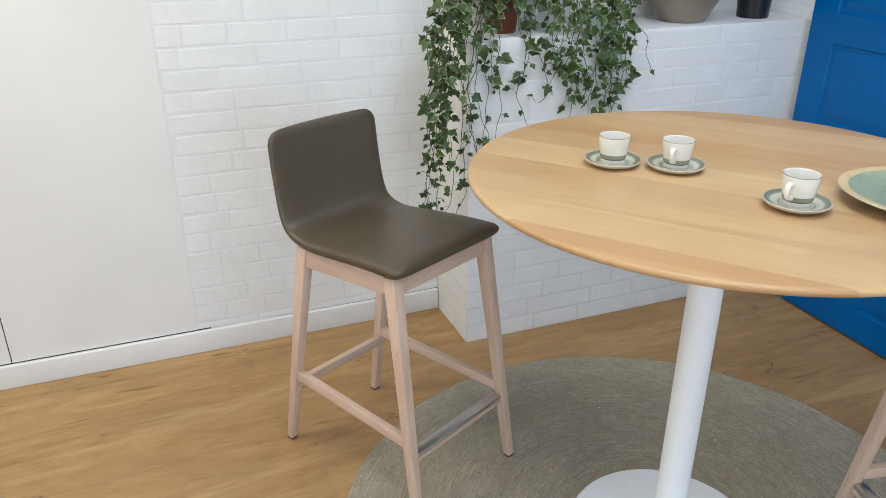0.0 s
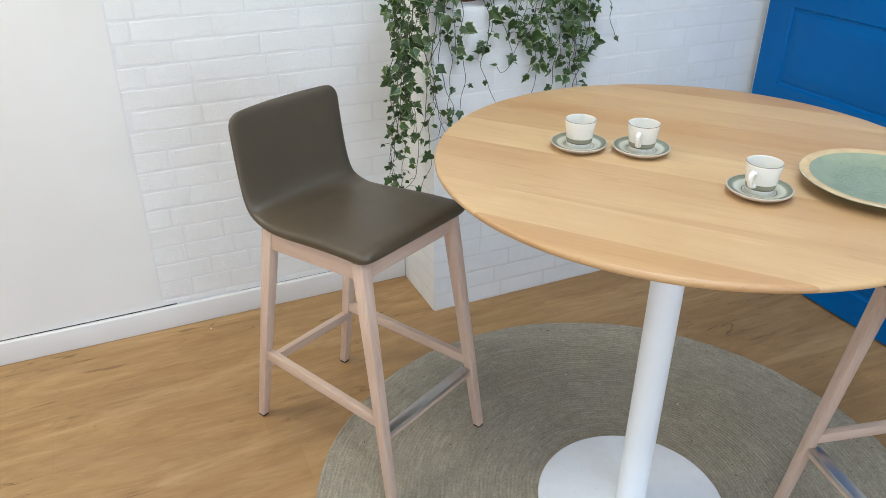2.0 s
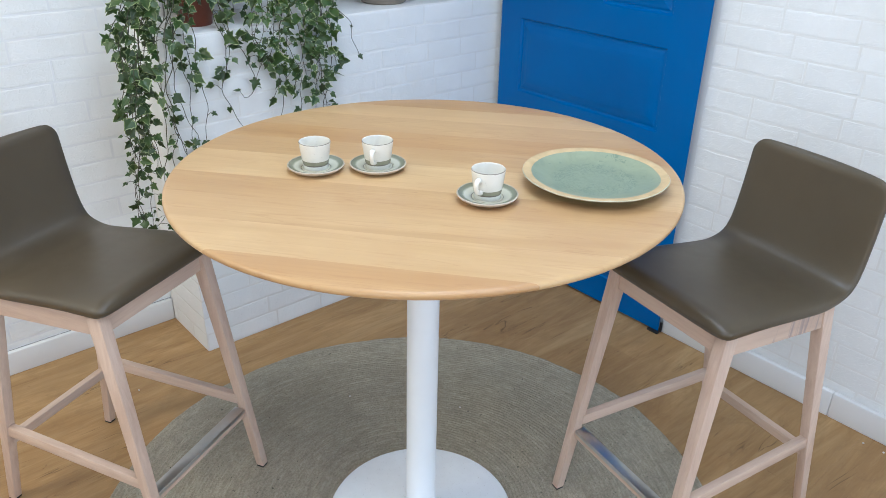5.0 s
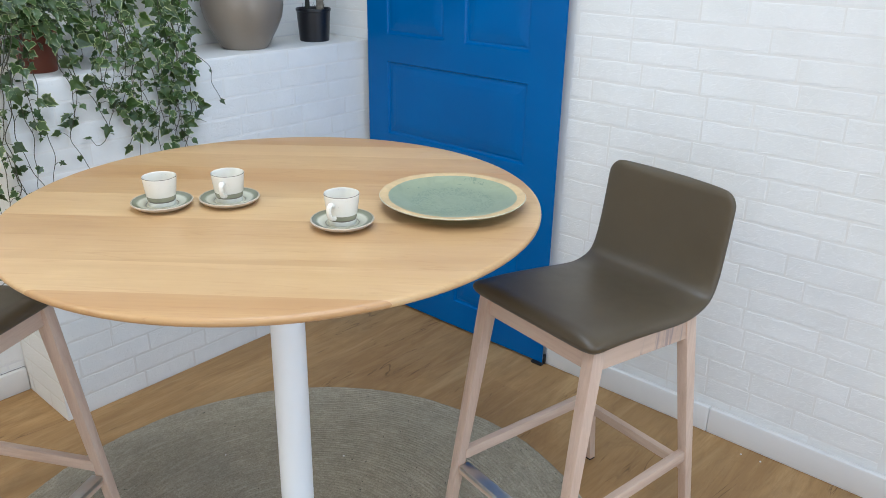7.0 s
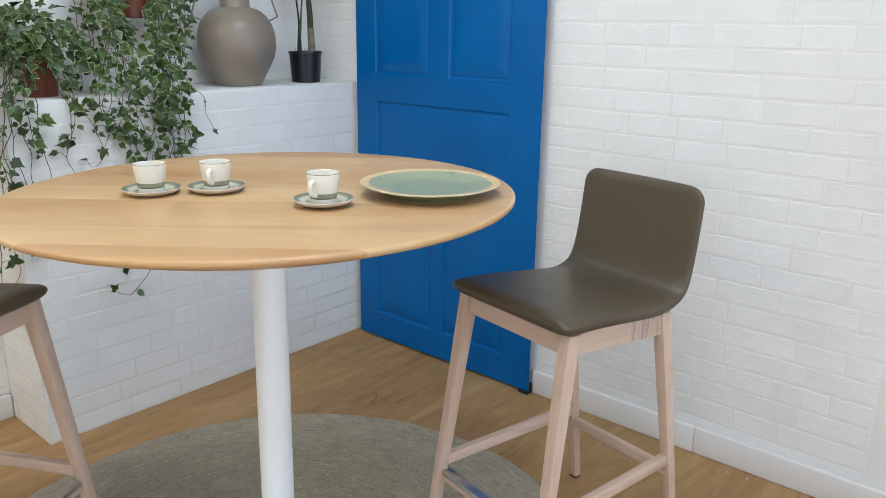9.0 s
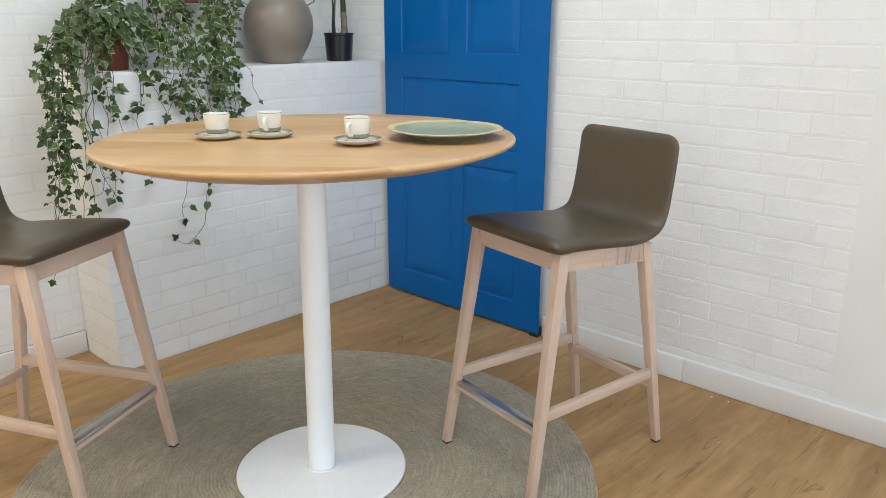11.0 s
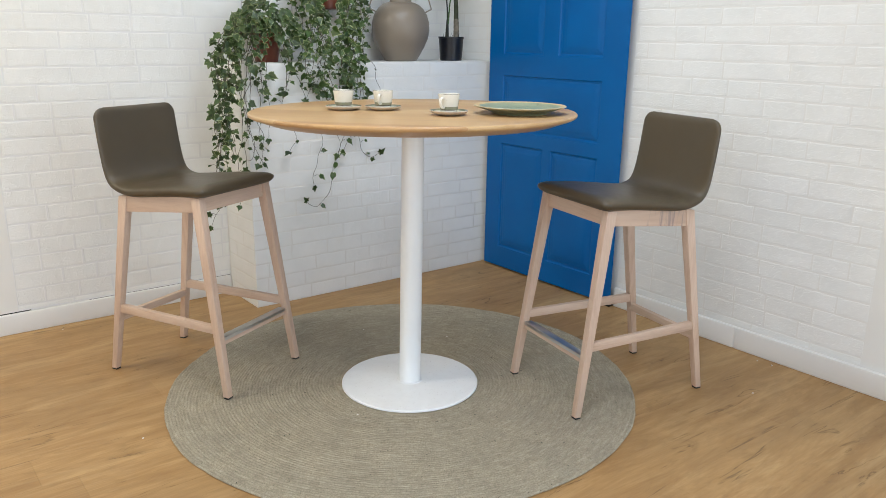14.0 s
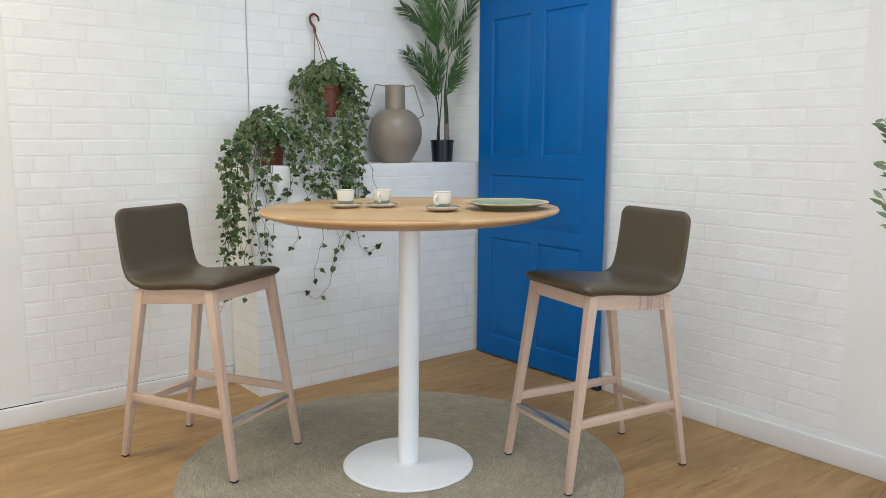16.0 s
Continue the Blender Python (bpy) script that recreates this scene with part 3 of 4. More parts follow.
def bar_table():
    foot = Vector((0.012, 0.015, 0))
    table = thing("bar_table", pose(foot.x, foot.y, RUG_Z), "round beech bar table on a white metal pedestal", "table")
    part("base_plate", lathe([(0, 0), (0.262, 0), (0.266, 0.002), (0.266, 0.007), (0.263, 0.0098), (0, 0.0102)], 96), BASE_METAL, table, "round white steel base plate")
    head = Vector((TOP_C.x - foot.x - 0.006, TOP_C.y - foot.y - 0.006, TOP_Z - 0.0405 - RUG_Z))
    part("column", tube([Vector((0, 0, 0.010)), head], 0.0415, 40), WHITE_METAL, table, "white round steel column")
    part("collar", lathe([(0.043, 0.0102), (0.047, 0.0102), (0.047, 0.012), (0.043, 0.014)], 40), WHITE_METAL, table)
    tilt = Matrix(((1, 0, 0, 0), (0, 1, 0, 0), (TOP_SLOPE[0], TOP_SLOPE[1], 1, 0), (0, 0, 0, 1)))
    turn = pose(TOP_C.x - foot.x, TOP_C.y - foot.y, TOP_Z - RUG_Z) @ tilt @ pose(0, 0, 0, 0, 0, -52)
    top = part("tabletop", lathe([(0, -0.0400), (0.12, -0.0400), (0.12, -0.0385), (0, -0.0385)], 32), WHITE_METAL, table, "", True, turn)
    R = TOP_R
    prof = [(0, 0), (R - 0.30, 0), (R - 0.009, 0), (R - 0.0035, -0.0012), (R - 0.0006, -0.004), (R, -0.0075), (R - 0.0008, -0.0115), (R - 0.0035, -0.0145), (R - 0.009, -0.0172), (R - 0.070, -0.038), (0, -0.038)]
    cuts = [-0.7, -0.500, -0.370, -0.252, -0.136, 0.015, 0.135, 0.245, 0.370, 0.480, 0.7]
    woods = [STAVE_RED, STAVE_PALE, STAVE_MID, STAVE_MID, STAVE_PALE, STAVE_MID, STAVE_RED, STAVE_MID, STAVE_PALE, STAVE_RED]
    for lo, hi, wood in zip(cuts, cuts[1:], woods):
        bm = lathe(prof, 200)
        for at, no in ((lo, -1), (hi, 1)):
            bmesh.ops.bisect_plane(bm, geom=bm.verts[:] + bm.edges[:] + bm.faces[:], plane_co=(0, at - no * 0.0001, 0), plane_no=(0, no, 0), clear_outer=True)
        part("stave", bm, wood, top)
    return table


bar_table()

# ---- stools ----


def cushion():
    """Padded seat that turns up into a low backrest: a pillow-shaped section swept along a curve."""
    dense = spline([(0.543, 0, 0.773), (0.50, 0, 0.7720), (0.40, 0, 0.767), (0.30, 0, 0.758), (0.20, 0, 0.7485), (0.135, 0, 0.7495), (0.086, 0, 0.767), (0.059, 0, 0.812), (0.047, 0, 0.870), (0.037, 0, 0.950), (0.028, 0, 1.047)], 241)
    run = [0.0]
    for a, b in zip(dense, dense[1:]):
        run.append(run[-1] + (b - a).length)
    total = run[-1]
    picks = list(range(0, 16)) + list(range(16, 226, 5)) + list(range(226, 241))
    half_steps = 15
    bm = bmesh.new()
    rings = []
    for i in picks:
        c = dense[i]
        d = (dense[min(240, i + 1)] - dense[max(0, i - 1)]).normalized()
        up = Vector((0, 1, 0)).cross(d)
        up = -up if up.dot(Vector((0.6, 0, 1))) < 0 else up
        s = run[i]
        f = s / total
        half = 0.216 - 0.011 * min(1, f / 0.5) - 0.004 * max(0, (f - 0.5) / 0.5)
        thick = 0.0265 - 0.009 * max(0, min(1, (f - 0.45) / 0.3))
        e0, e1 = s, total - s
        if e0 < 0.03:
            half -= 0.028 - math.sqrt(max(0, 0.028 ** 2 - (0.028 * (1 - e0 / 0.03)) ** 2))
        if e1 < 0.045:
            half -= 0.045 - math.sqrt(max(0, 0.045 ** 2 - (0.045 - e1) ** 2))
        k = 1.0
        if e0 < 0.045:
            k = max(0.02, 1 - (1 - e0 / 0.045) ** 2.6) ** 0.5
        if e1 < 0.030:
            k = max(0.02, 1 - (1 - e1 / 0.030) ** 2.4) ** 0.5
        back = max(0.0, min(1.0, (f - 0.50) / 0.2))
        ring = []
        for side, p, q in ((1, 4.2, 2.1), (-1, 12.0, 2.4)):
            for n in range(2 * half_steps):
                t = 1 - n / half_steps
                u = math.sin(math.pi / 2 * t) * side
                z = side * max(0.0, 1 - abs(u) ** p) ** (1 / q)
                sag = -0.007 * (1 - u * u) * (1.0 if side > 0 else back) + 0.012 * u * u * back
                ring.append(bm.verts.new(c + Vector((0, u * half, 0)) + up * (z * thick * k + sag)))
        rings.append(ring)
    m = len(rings[0])
    for a, b in zip(rings, rings[1:]):
        for n in range(m):
            q = (n + 1) % m
            bm.faces.new((a[n], a[q], b[q], b[n]))
    bm.faces.new(rings[0])
    bm.faces.new(rings[-1])
    return bm


def rect(x0, x1, y0, y1, z0, z1=None):
    z1 = z0 if z1 is None else z1
    return [(x0, y0, z0), (x1, y0, z1), (x1, y1, z1), (x0, y1, z0)]


def bar_stool(m, label, stained=False):
    stool = thing("bar_stool", m, label, "stool", "stools at the bar table")
    part("seat_shell", finish(cushion(), "seat_shell", LEATHER, True, 1.6), LEATHER, stool, "taupe-brown faux leather seat and low backrest")
    for s in (-1, 1):
        # front leg
        y0, y1 = sorted((s * 0.198, s * 0.2235))
        t0, t1 = sorted((s * 0.1655, s * 0.199))
        leg = part("leg", prism(rect(0.580, 0.605, y0, y1, 0.006), rect(0.475, 0.515, t0, t1, 0.745, 0.750), 0.002), BEECH, stool)
        part("foot_pad", box((0.581, y0 + 0.001, 0.0), (0.604, y1 - 0.001, 0.0062), 0.001), RUBBER, leg, "black rubber pad")
        # rear leg
        y0, y1 = sorted((s * 0.177, s * 0.202))
        t0, t1 = sorted((s * 0.150, s * 0.1845))
        leg = part("leg", prism(rect(-0.0145, 0.0105, y0, y1, 0.006), rect(0.106, 0.146, t0, t1, 0.722, 0.726), 0.002), BEECH, stool)
        part("foot_pad", box((-0.0135, y0 + 0.001, 0.0), (0.0095, y1 - 0.001, 0.0062), 0.001), RUBBER, leg, "black rubber pad")
        a, b = sorted((s * 0.158, s * 0.180))
        k = s * 0.012
        part("apron", prism([(0.120, a, 0.662), (0.120, b, 0.662), (0.120, b, 0.727), (0.120, a, 0.727)], [(0.490, a + k, 0.694), (0.490, b + k, 0.694), (0.490, b + k, 0.750), (0.490, a + k, 0.750)], 0.0015), BEECH_STAINED if stained and s == 1 else BEECH_X, stool)
        a, b = sorted((s * 0.170, s * 0.191))
        k = s * 0.014
        part("stretcher", prism([(0.050, a, 0.250), (0.050, b, 0.250), (0.050, b, 0.284), (0.050, a, 0.284)], [(0.550, a + k, 0.243), (0.550, b + k, 0.243), (0.550, b + k, 0.275), (0.550, a + k, 0.275)], 0.002), BEECH_X, stool)
    # Assumed board; its black fills the seat gap and draws the shadow line.
    part("seat_board", prism([(0.118, -0.156, 0.700), (0.118, 0.156, 0.700), (0.118, 0.156, 0.730), (0.118, -0.156, 0.730)], [(0.492, -0.164, 0.722), (0.492, 0.164, 0.722), (0.492, 0.164, 0.754), (0.492, -0.164, 0.754)], 0.0), RUBBER, stool, "assumed black board filling the shaded gap under the seat")
    part("apron", box((0.484, -0.175, 0.694), (0.506, 0.175, 0.7490), 0.0015), BEECH_Y, stool)
    part("apron", box((0.108, -0.168, 0.664), (0.130, 0.168, 0.724), 0.0015), BEECH_Y, stool)
    part("stretcher", box((0.030, -0.178, 0.211), (0.052, 0.178, 0.240), 0.002), BEECH_Y, stool)
    rest = part("footrest", box((0.546, -0.200, 0.199), (0.570, 0.200, 0.2262), 0.002), BEECH_Y, stool)
    bm = box((0.540, -0.186, 0.2264), (0.5725, 0.186, 0.2287), 0.0008)
    box((0.5705, -0.186, 0.216), (0.5728, 0.186, 0.2277), 0.0006, bm=bm)
    part("wear_plate", bm, STEEL, rest, "satin steel wear plate")
    return stool


STOOL_LEAN = -math.degrees(math.asin(RUG_Z / 0.59))
bar_stool(pose(-0.700, 0.920, 0, -0.2, STOOL_LEAN, -63.1), "taupe leather bar stool with bleached beech legs beside the brick wall")
bar_stool(pose(0.939, -0.494, 0, 0, STOOL_LEAN, 168.6), "taupe leather bar stool with bleached beech legs beside the blue door", True)

# ---- cups, saucers and plate ----


def saucer(x, y):
    ob = thing("saucer", pose(x, y, top_height(x, y) + 0.0002), "grey-green glazed stoneware saucer with a pale well", "saucer", "coffee cups and saucers on the table")
    prof = [(0, 0.003), (0.030, 0.003), (0.033, 0.0), (0.037, 0.0), (0.042, 0.0030), (0.0575, 0.0062), (0.0640, 0.0110), (0.0660, 0.0142), (0.0652, 0.0158), (0.0628, 0.0156), (0.0575, 0.0134), (0.050, 0.0112), (0.042, 0.0092), (0.036, 0.0078), (0.0350, 0.0068), (0.0335, 0.0067), (0, 0.0066)]
    slots = [1] * 8 + [0] * 6 + [2, 0]
    part("dish", lathe(prof, 56, slots=slots), [SAUCER_TOP, SAUCER_UNDER, CUP_LINE], ob)
    return ob


def cup(x, y, angle):
    ob = thing("coffee_cup", pose(x, y, top_height(x, y) + 0.0070, 0, 0, angle), "white glazed stoneware cup with a grey-green lower band", "cup", "coffee cups and saucers on the table")
    prof = [(0, 0.003), (0.025, 0.003), (0.0265, 0.0), (0.0288, 0.0), (0.0293, 0.0030), (0.0289, 0.0095), (0.0282, 0.0108), (0.0296, 0.0122), (0.0310, 0.0208), (0.0316, 0.0218), (0.0347, 0.047), (0.0364, 0.0615), (0.0364, 0.0626), (0.0357, 0.0636), (0.0347, 0.0628), (0.0334, 0.052), (0.0300, 0.020), (0.0262, 0.0095), (0, 0.008)]
    slots = [3, 3, 3, 3, 3, 2, 2, 1, 1, 0, 0, 0, 2, 0, 0, 0, 0, 0]
    part("bowl", lathe(prof, 56, slots=slots), [CUP_WHITE, CUP_GREY, CUP_LINE, SAUCER_WHITE], ob)
    curve = spline([(0.0366, 0, 0.0462), (0.041, 0, 0.0496), (0.0480, 0, 0.0468), (0.0505, 0, 0.0390), (0.0485, 0, 0.0300), (0.0430, 0, 0.0225), (0.0328, 0, 0.0190)], 22)
    bm = tube(curve, [0.0043 + 0.0013 * abs(k / 10.5 - 1) ** 2 for k in range(22)], 12)
    for v in bm.verts:
        v.co.y *= 1.25
    part("handle", bm, CUP_WHITE, ob)
    return ob


for x, y, angle in ((-0.154, 0.201, 55), (-0.038, 0.116, 218), (0.031, -0.182, 197)):
    saucer(x, y)
    cup(x, y, angle)


def serving_plate():
    x, y = 0.278, -0.270
    ob = thing("serving_plate", pose(x, y, top_height(x, y) + 0.0002), "large round celadon-glazed plate with a tan rim", "plate")
    prof = [(0, 0.004), (0.085, 0.004), (0.088, 0.0), (0.094, 0.0), (0.098, 0.005), (0.125, 0.014), (0.152, 0.0225), (0.1605, 0.0252), (0.1620, 0.0272), (0.1605, 0.0288), (0.1555, 0.0286), (0.1420, 0.0262), (0.1350, 0.0232), (0.118, 0.0170), (0.095, 0.0125), (0.060, 0.0108), (0, 0.0104)]
    slots = [2, 2, 2, 2, 2, 2, 3, 3, 3, 1, 1, 0, 0, 0, 0, 0]
    bm = lathe(prof, 96, slots=slots)
    for v in bm.verts:
        r = v.co.to_2d().length
        if r > 0.13:
            k = 1 + 0.006 * noise.noise(v.co.normalized() * 2.2)
            v.co.x *= k
            v.co.y *= k
            v.co.z += 0.0012 * noise.noise(v.co * 18)
    part("dish", bm, [CELADON, TAN_RIM, PLATE_UNDER, PLATE_LIP], ob)
    return ob


serving_plate()

# ---- vase on the shelf ----


def handled_vase():
    ob = thing("vase", pose(0.874, 1.318, BLOCK_Z, 0, 0, -18), "large round taupe ceramic vase with two angular wire handles", "vase")
    prof = [(0, 0), (0.083, 0), (0.089, 0.004), (0.104, 0.030), (0.130, 0.075), (0.149, 0.118), (0.1570, 0.162), (0.1545, 0.205), (0.142, 0.245), (0.122, 0.275), (0.098, 0.295), (0.076, 0.304), (0.0615, 0.307), (0.0585, 0.312), (0.0580, 0.400), (0.0590, 0.444), (0.0575, 0.447), (0.0535, 0.446), (0.0520, 0.400), (0.0520, 0.320), (0.0, 0.31)]
    part("body", lathe(prof, 72), VASE, ob)
    for s in (-1, 1):
        pts = [(s * 0.057, 0, 0.441), (s * 0.1180, 0, 0.449), (s * 0.1760, 0, 0.274), (s * 0.130, 0, 0.252)]
        bm = bmesh.new()
        for a, b in zip(pts, pts[1:]):
            tube([Vector(a), Vector(b)], 0.0036, 8, bm)
        part("handle", bm, VASE, ob, "thin angular wire handle")
    return ob


handled_vase()

# ---- potted palm ----


PALM_SIDE, PALM_FRONT = Vector((0.781, -0.624, 0)), Vector((-0.624, -0.781, 0))


def fan(s, z, d=0.0):
    """A point of the palm's fan: s across, z up, d towards the room."""
    return PALM_SIDE * s + PALM_FRONT * d + Vector((0, 0, z))


def palm_frond(base, tip, bow, leaflets, length, rng):
    bm = bmesh.new()
    mid = (base + tip) / 2 + bow
    pts = spline([base, base.lerp(mid, 0.55) + bow * 0.15, mid, tip], 40)
    tube(pts, [0.0030 * (1 - 0.75 * k / 39) for k in range(40)], 6, bm)
    for k in range(leaflets):
        f = 0.12 + 0.88 * (k + rng.uniform(-0.25, 0.25)) / (leaflets - 1)
        i = max(0, min(38, int(f * 39)))
        p = pts[i]
        d = (pts[min(39, i + 1)] - pts[max(0, i - 1)]).normalized()
        out = d.cross(PALM_FRONT).normalized()
        for s in (-1, 1):
            L = length * (0.50 + 0.62 * math.sin(math.pi * min(1, 0.10 + f * 0.80))) * rng.uniform(0.82, 1.12)
            way = (d * rng.uniform(0.85, 1.1) + out * s * rng.uniform(0.34, 0.56) + PALM_FRONT * rng.uniform(-0.30, 0.35)).normalized()
            w = 0.0030 * rng.uniform(0.8, 1.25)
            side = way.cross(PALM_FRONT).normalized()
            q1 = p + way * L * 0.45 + PALM_FRONT * 0.003
            q2 = p + way * L - Vector((0, 0, rng.uniform(0.002, 0.014)))
            vs = [bm.verts.new(x) for x in (p - side * w * 0.5, p + side * w * 0.5, q1 + side * w, q2, q1 - side * w, q1 - PALM_FRONT * 0.0008)]
            bm.faces.new((vs[0], vs[1], vs[2], vs[5]))
            bm.faces.new((vs[0], vs[5], vs[4]))
            bm.faces.new((vs[5], vs[2], vs[3]))
            bm.faces.new((vs[4], vs[5], vs[3]))
    return bm


def potted_palm():
    rng = random.Random(5)
    cx, cy = 1.212, 1.300
    ob = thing("potted_palm", pose(cx, cy, BLOCK_Z), "small feathery palm in a black plastic pot on the shelf", "potted plant")
    part("pot", lathe([(0, 0), (0.059, 0), (0.062, 0.002), (0.070, 0.120), (0.073, 0.122), (0.073, 0.132), (0.0695, 0.132), (0.068, 0.118), (0, 0.116)], 48), BLACK_PLASTIC, ob, "black plastic nursery pot")
    part("soil", lathe([(0.0679, 0.1165), (0.05, 0.121), (0.0, 0.123)], 32), SOIL, ob)
    rings = spline([fan(0.028, 0.118), fan(0.028, 0.17), fan(0.026, 0.23)], 26)
    part("trunk", tube(rings, [0.0165 - 0.0022 * k / 25 + (0.0016 if k % 5 == 0 else 0) for k in range(26)], 12), TRUNK, ob, "ringed pale brown trunk")
    stem = spline([fan(0.026, 0.225), fan(0.025, 0.29), fan(0.018, 0.415), fan(0.026, 0.52), fan(0.036, 0.63)], 30)
    part("trunk", tube(stem, [0.0140 - 0.0030 * min(1, k / 12) - 0.0078 * max(0, min(1, (k - 12) / 7)) for k in range(30)], 10), SHEATH, ob, "dark green-brown upper stem")
    stem = spline([fan(-0.024, 0.118), fan(-0.023, 0.20), fan(-0.022, 0.25), fan(-0.032, 0.365)], 24)
    part("trunk", tube(stem, [0.0115 - 0.0075 * min(1, k / 15) for k in range(24)], 10), DARK_STEM, ob, "slim dark stem")
    stem = spline([fan(-0.018, 0.20, 0.006), fan(-0.012, 0.29, 0.006), fan(-0.004, 0.39), fan(-0.012, 0.52), fan(-0.022, 0.665)], 24)
    part("trunk", tube(stem, [0.0042 - 0.0016 * k / 23 for k in range(24)], 8), PALM, ob, "slim green stalk")
    for k in range(5):
        a = fan(-0.045 + 0.02 * k, 0.117, 0.02)
        part("offshoot", tube([a, a + fan(rng.uniform(-0.012, 0.012), rng.uniform(0.02, 0.04))], [0.0018, 0.0006], 5), DARK_STEM, ob)
    fronds = (
        (-0.032, 0.362, -0.210, 0.655, 0.02, 0.02, 27, 0.095),
        (-0.032, 0.362, -0.106, 0.680, 0.01, 0.06, 28, 0.092),
        (-0.026, 0.370, -0.008, 0.655, 0.0, -0.02, 24, 0.085),
        (0.018, 0.412, 0.134, 0.700, 0.012, 0.03, 26, 0.092),
        (0.018, 0.390, 0.120, 0.545, 0.008, -0.03, 16, 0.070),
        (0.036, 0.620, 0.196, 0.985, 0.014, 0.04, 30, 0.100),
        (0.034, 0.625, 0.050, 1.030, 0.0, -0.03, 31, 0.098),
        (-0.020, 0.650, -0.240, 0.915, 0.03, 0.03, 29, 0.098),
        (-0.022, 0.660, -0.160, 1.010, 0.02, 0.07, 31, 0.112),
        (-0.022, 0.660, -0.070, 1.045, 0.01, -0.02, 31, 0.110),
    )
    for s0, z0, s1, z1, bow, depth, count, length in fronds:
        part("frond", palm_frond(fan(s0, z0), fan(s1, z1, depth), fan(bow, bow * 0.8, depth * 0.3), int(count * 1.35), length * 1.12, rng), PALM, ob, "", False)
    return ob


potted_palm()

# ---- ivies ----


def ivy_leaf_mesh(name, seed):
    """A pointed, lobed, slightly folded leaf about one unit wide, green inside, cream along the margin."""
    rng = random.Random(seed)
    if seed % 3 == 0:
        outline = [(0.0, 0.03), (0.16, -0.12), (0.30, -0.05), (0.36, 0.08), (0.48, 0.22), (0.58, 0.34), (0.43, 0.43), (0.32, 0.50), (0.25, 0.64), (0.13, 0.84), (0.0, 1.06)]
    elif seed % 3 == 1:
        outline = [(0.0, 0.02), (0.18, -0.19), (0.34, -0.14), (0.30, 0.04), (0.40, 0.10), (0.56, 0.26), (0.40, 0.36), (0.27, 0.43), (0.23, 0.58), (0.12, 0.78), (0.0, 0.98)]
    else:
        outline = [(0.0, 0.04), (0.15, -0.08), (0.28, -0.02), (0.30, 0.12), (0.38, 0.28), (0.43, 0.42), (0.33, 0.48), (0.25, 0.57), (0.19, 0.71), (0.09, 0.88), (0.0, 1.12)]
    wide = rng.uniform(0.86, 1.12)
    lean = rng.uniform(-0.10, 0.10)
    right = [(x * wide * rng.uniform(0.84, 1.14), y * rng.uniform(0.92, 1.08)) for x, y in outline]
    left = [(-x * wide * rng.uniform(0.82, 1.14), y * rng.uniform(0.92, 1.08)) for x, y in outline[-2:0:-1]]
    pts = [(x + lean * max(0, y) ** 2, y) for x, y in right + left]
    fold, curl, droop = rng.uniform(0.10, 0.42), rng.uniform(0.05, 0.42), rng.uniform(0.0, 0.30)
    keep = rng.choice((0.87, 0.92, 0.94, 0.96, 0.975, 0.985))
    bm = bmesh.new()

    def lift(x, y, k=0.0):
        return fold * abs(x) - curl * (y - 0.25) ** 2 - droop * x * x * 2.0 + k

    rim, mids, inner = [], [], []
    for x, y in pts:
        rim.append(bm.verts.new((x, y, lift(x, y, rng.uniform(-0.03, 0.03)))))
        k = min(0.988, keep * rng.uniform(0.93, 1.06))
        qx, qy = x * k, 0.28 + (y - 0.28) * k
        mids.append(bm.verts.new((qx, qy, lift(qx, qy))))
        qx, qy = x * 0.45, 0.28 + (y - 0.28) * 0.45
        inner.append(bm.verts.new((qx, qy, lift(qx, qy) - 0.006)))
    c = bm.verts.new((0, 0.28, -0.02))
    n = len(pts)
    for i in range(n):
        j = (i + 1) % n
        bm.faces.new((rim[i], rim[j], mids[j], mids[i])).material_index = 1
        bm.faces.new((mids[i], mids[j], inner[j], inner[i])).material_index = 0
        bm.faces.new((inner[i], inner[j], c)).material_index = 0
    return finish(bm, name, [IVY, IVY_EDGE], True, 1.2)


LEAVES = [ivy_leaf_mesh("leaf", k) for k in range(12)]


def leaf_pose(p, hang, size, rng, face=(-0.45, -0.85, 0.35)):
    """Turns a leaf so that it faces into the room and its tip points along hang."""
    nrm = (Vector(face) + Vector((rng.uniform(-1, 1), rng.uniform(-1, 1), rng.uniform(-0.8, 0.9))) * 0.85).normalized()
    tip = Vector(hang)
    tip = (tip - nrm * tip.dot(nrm)).normalized()
    side = tip.cross(nrm)
    m = Matrix((side, tip, nrm)).transposed().to_4x4()
    return Matrix.Translation(p) @ m @ Matrix.Diagonal((size, size, size, 1))


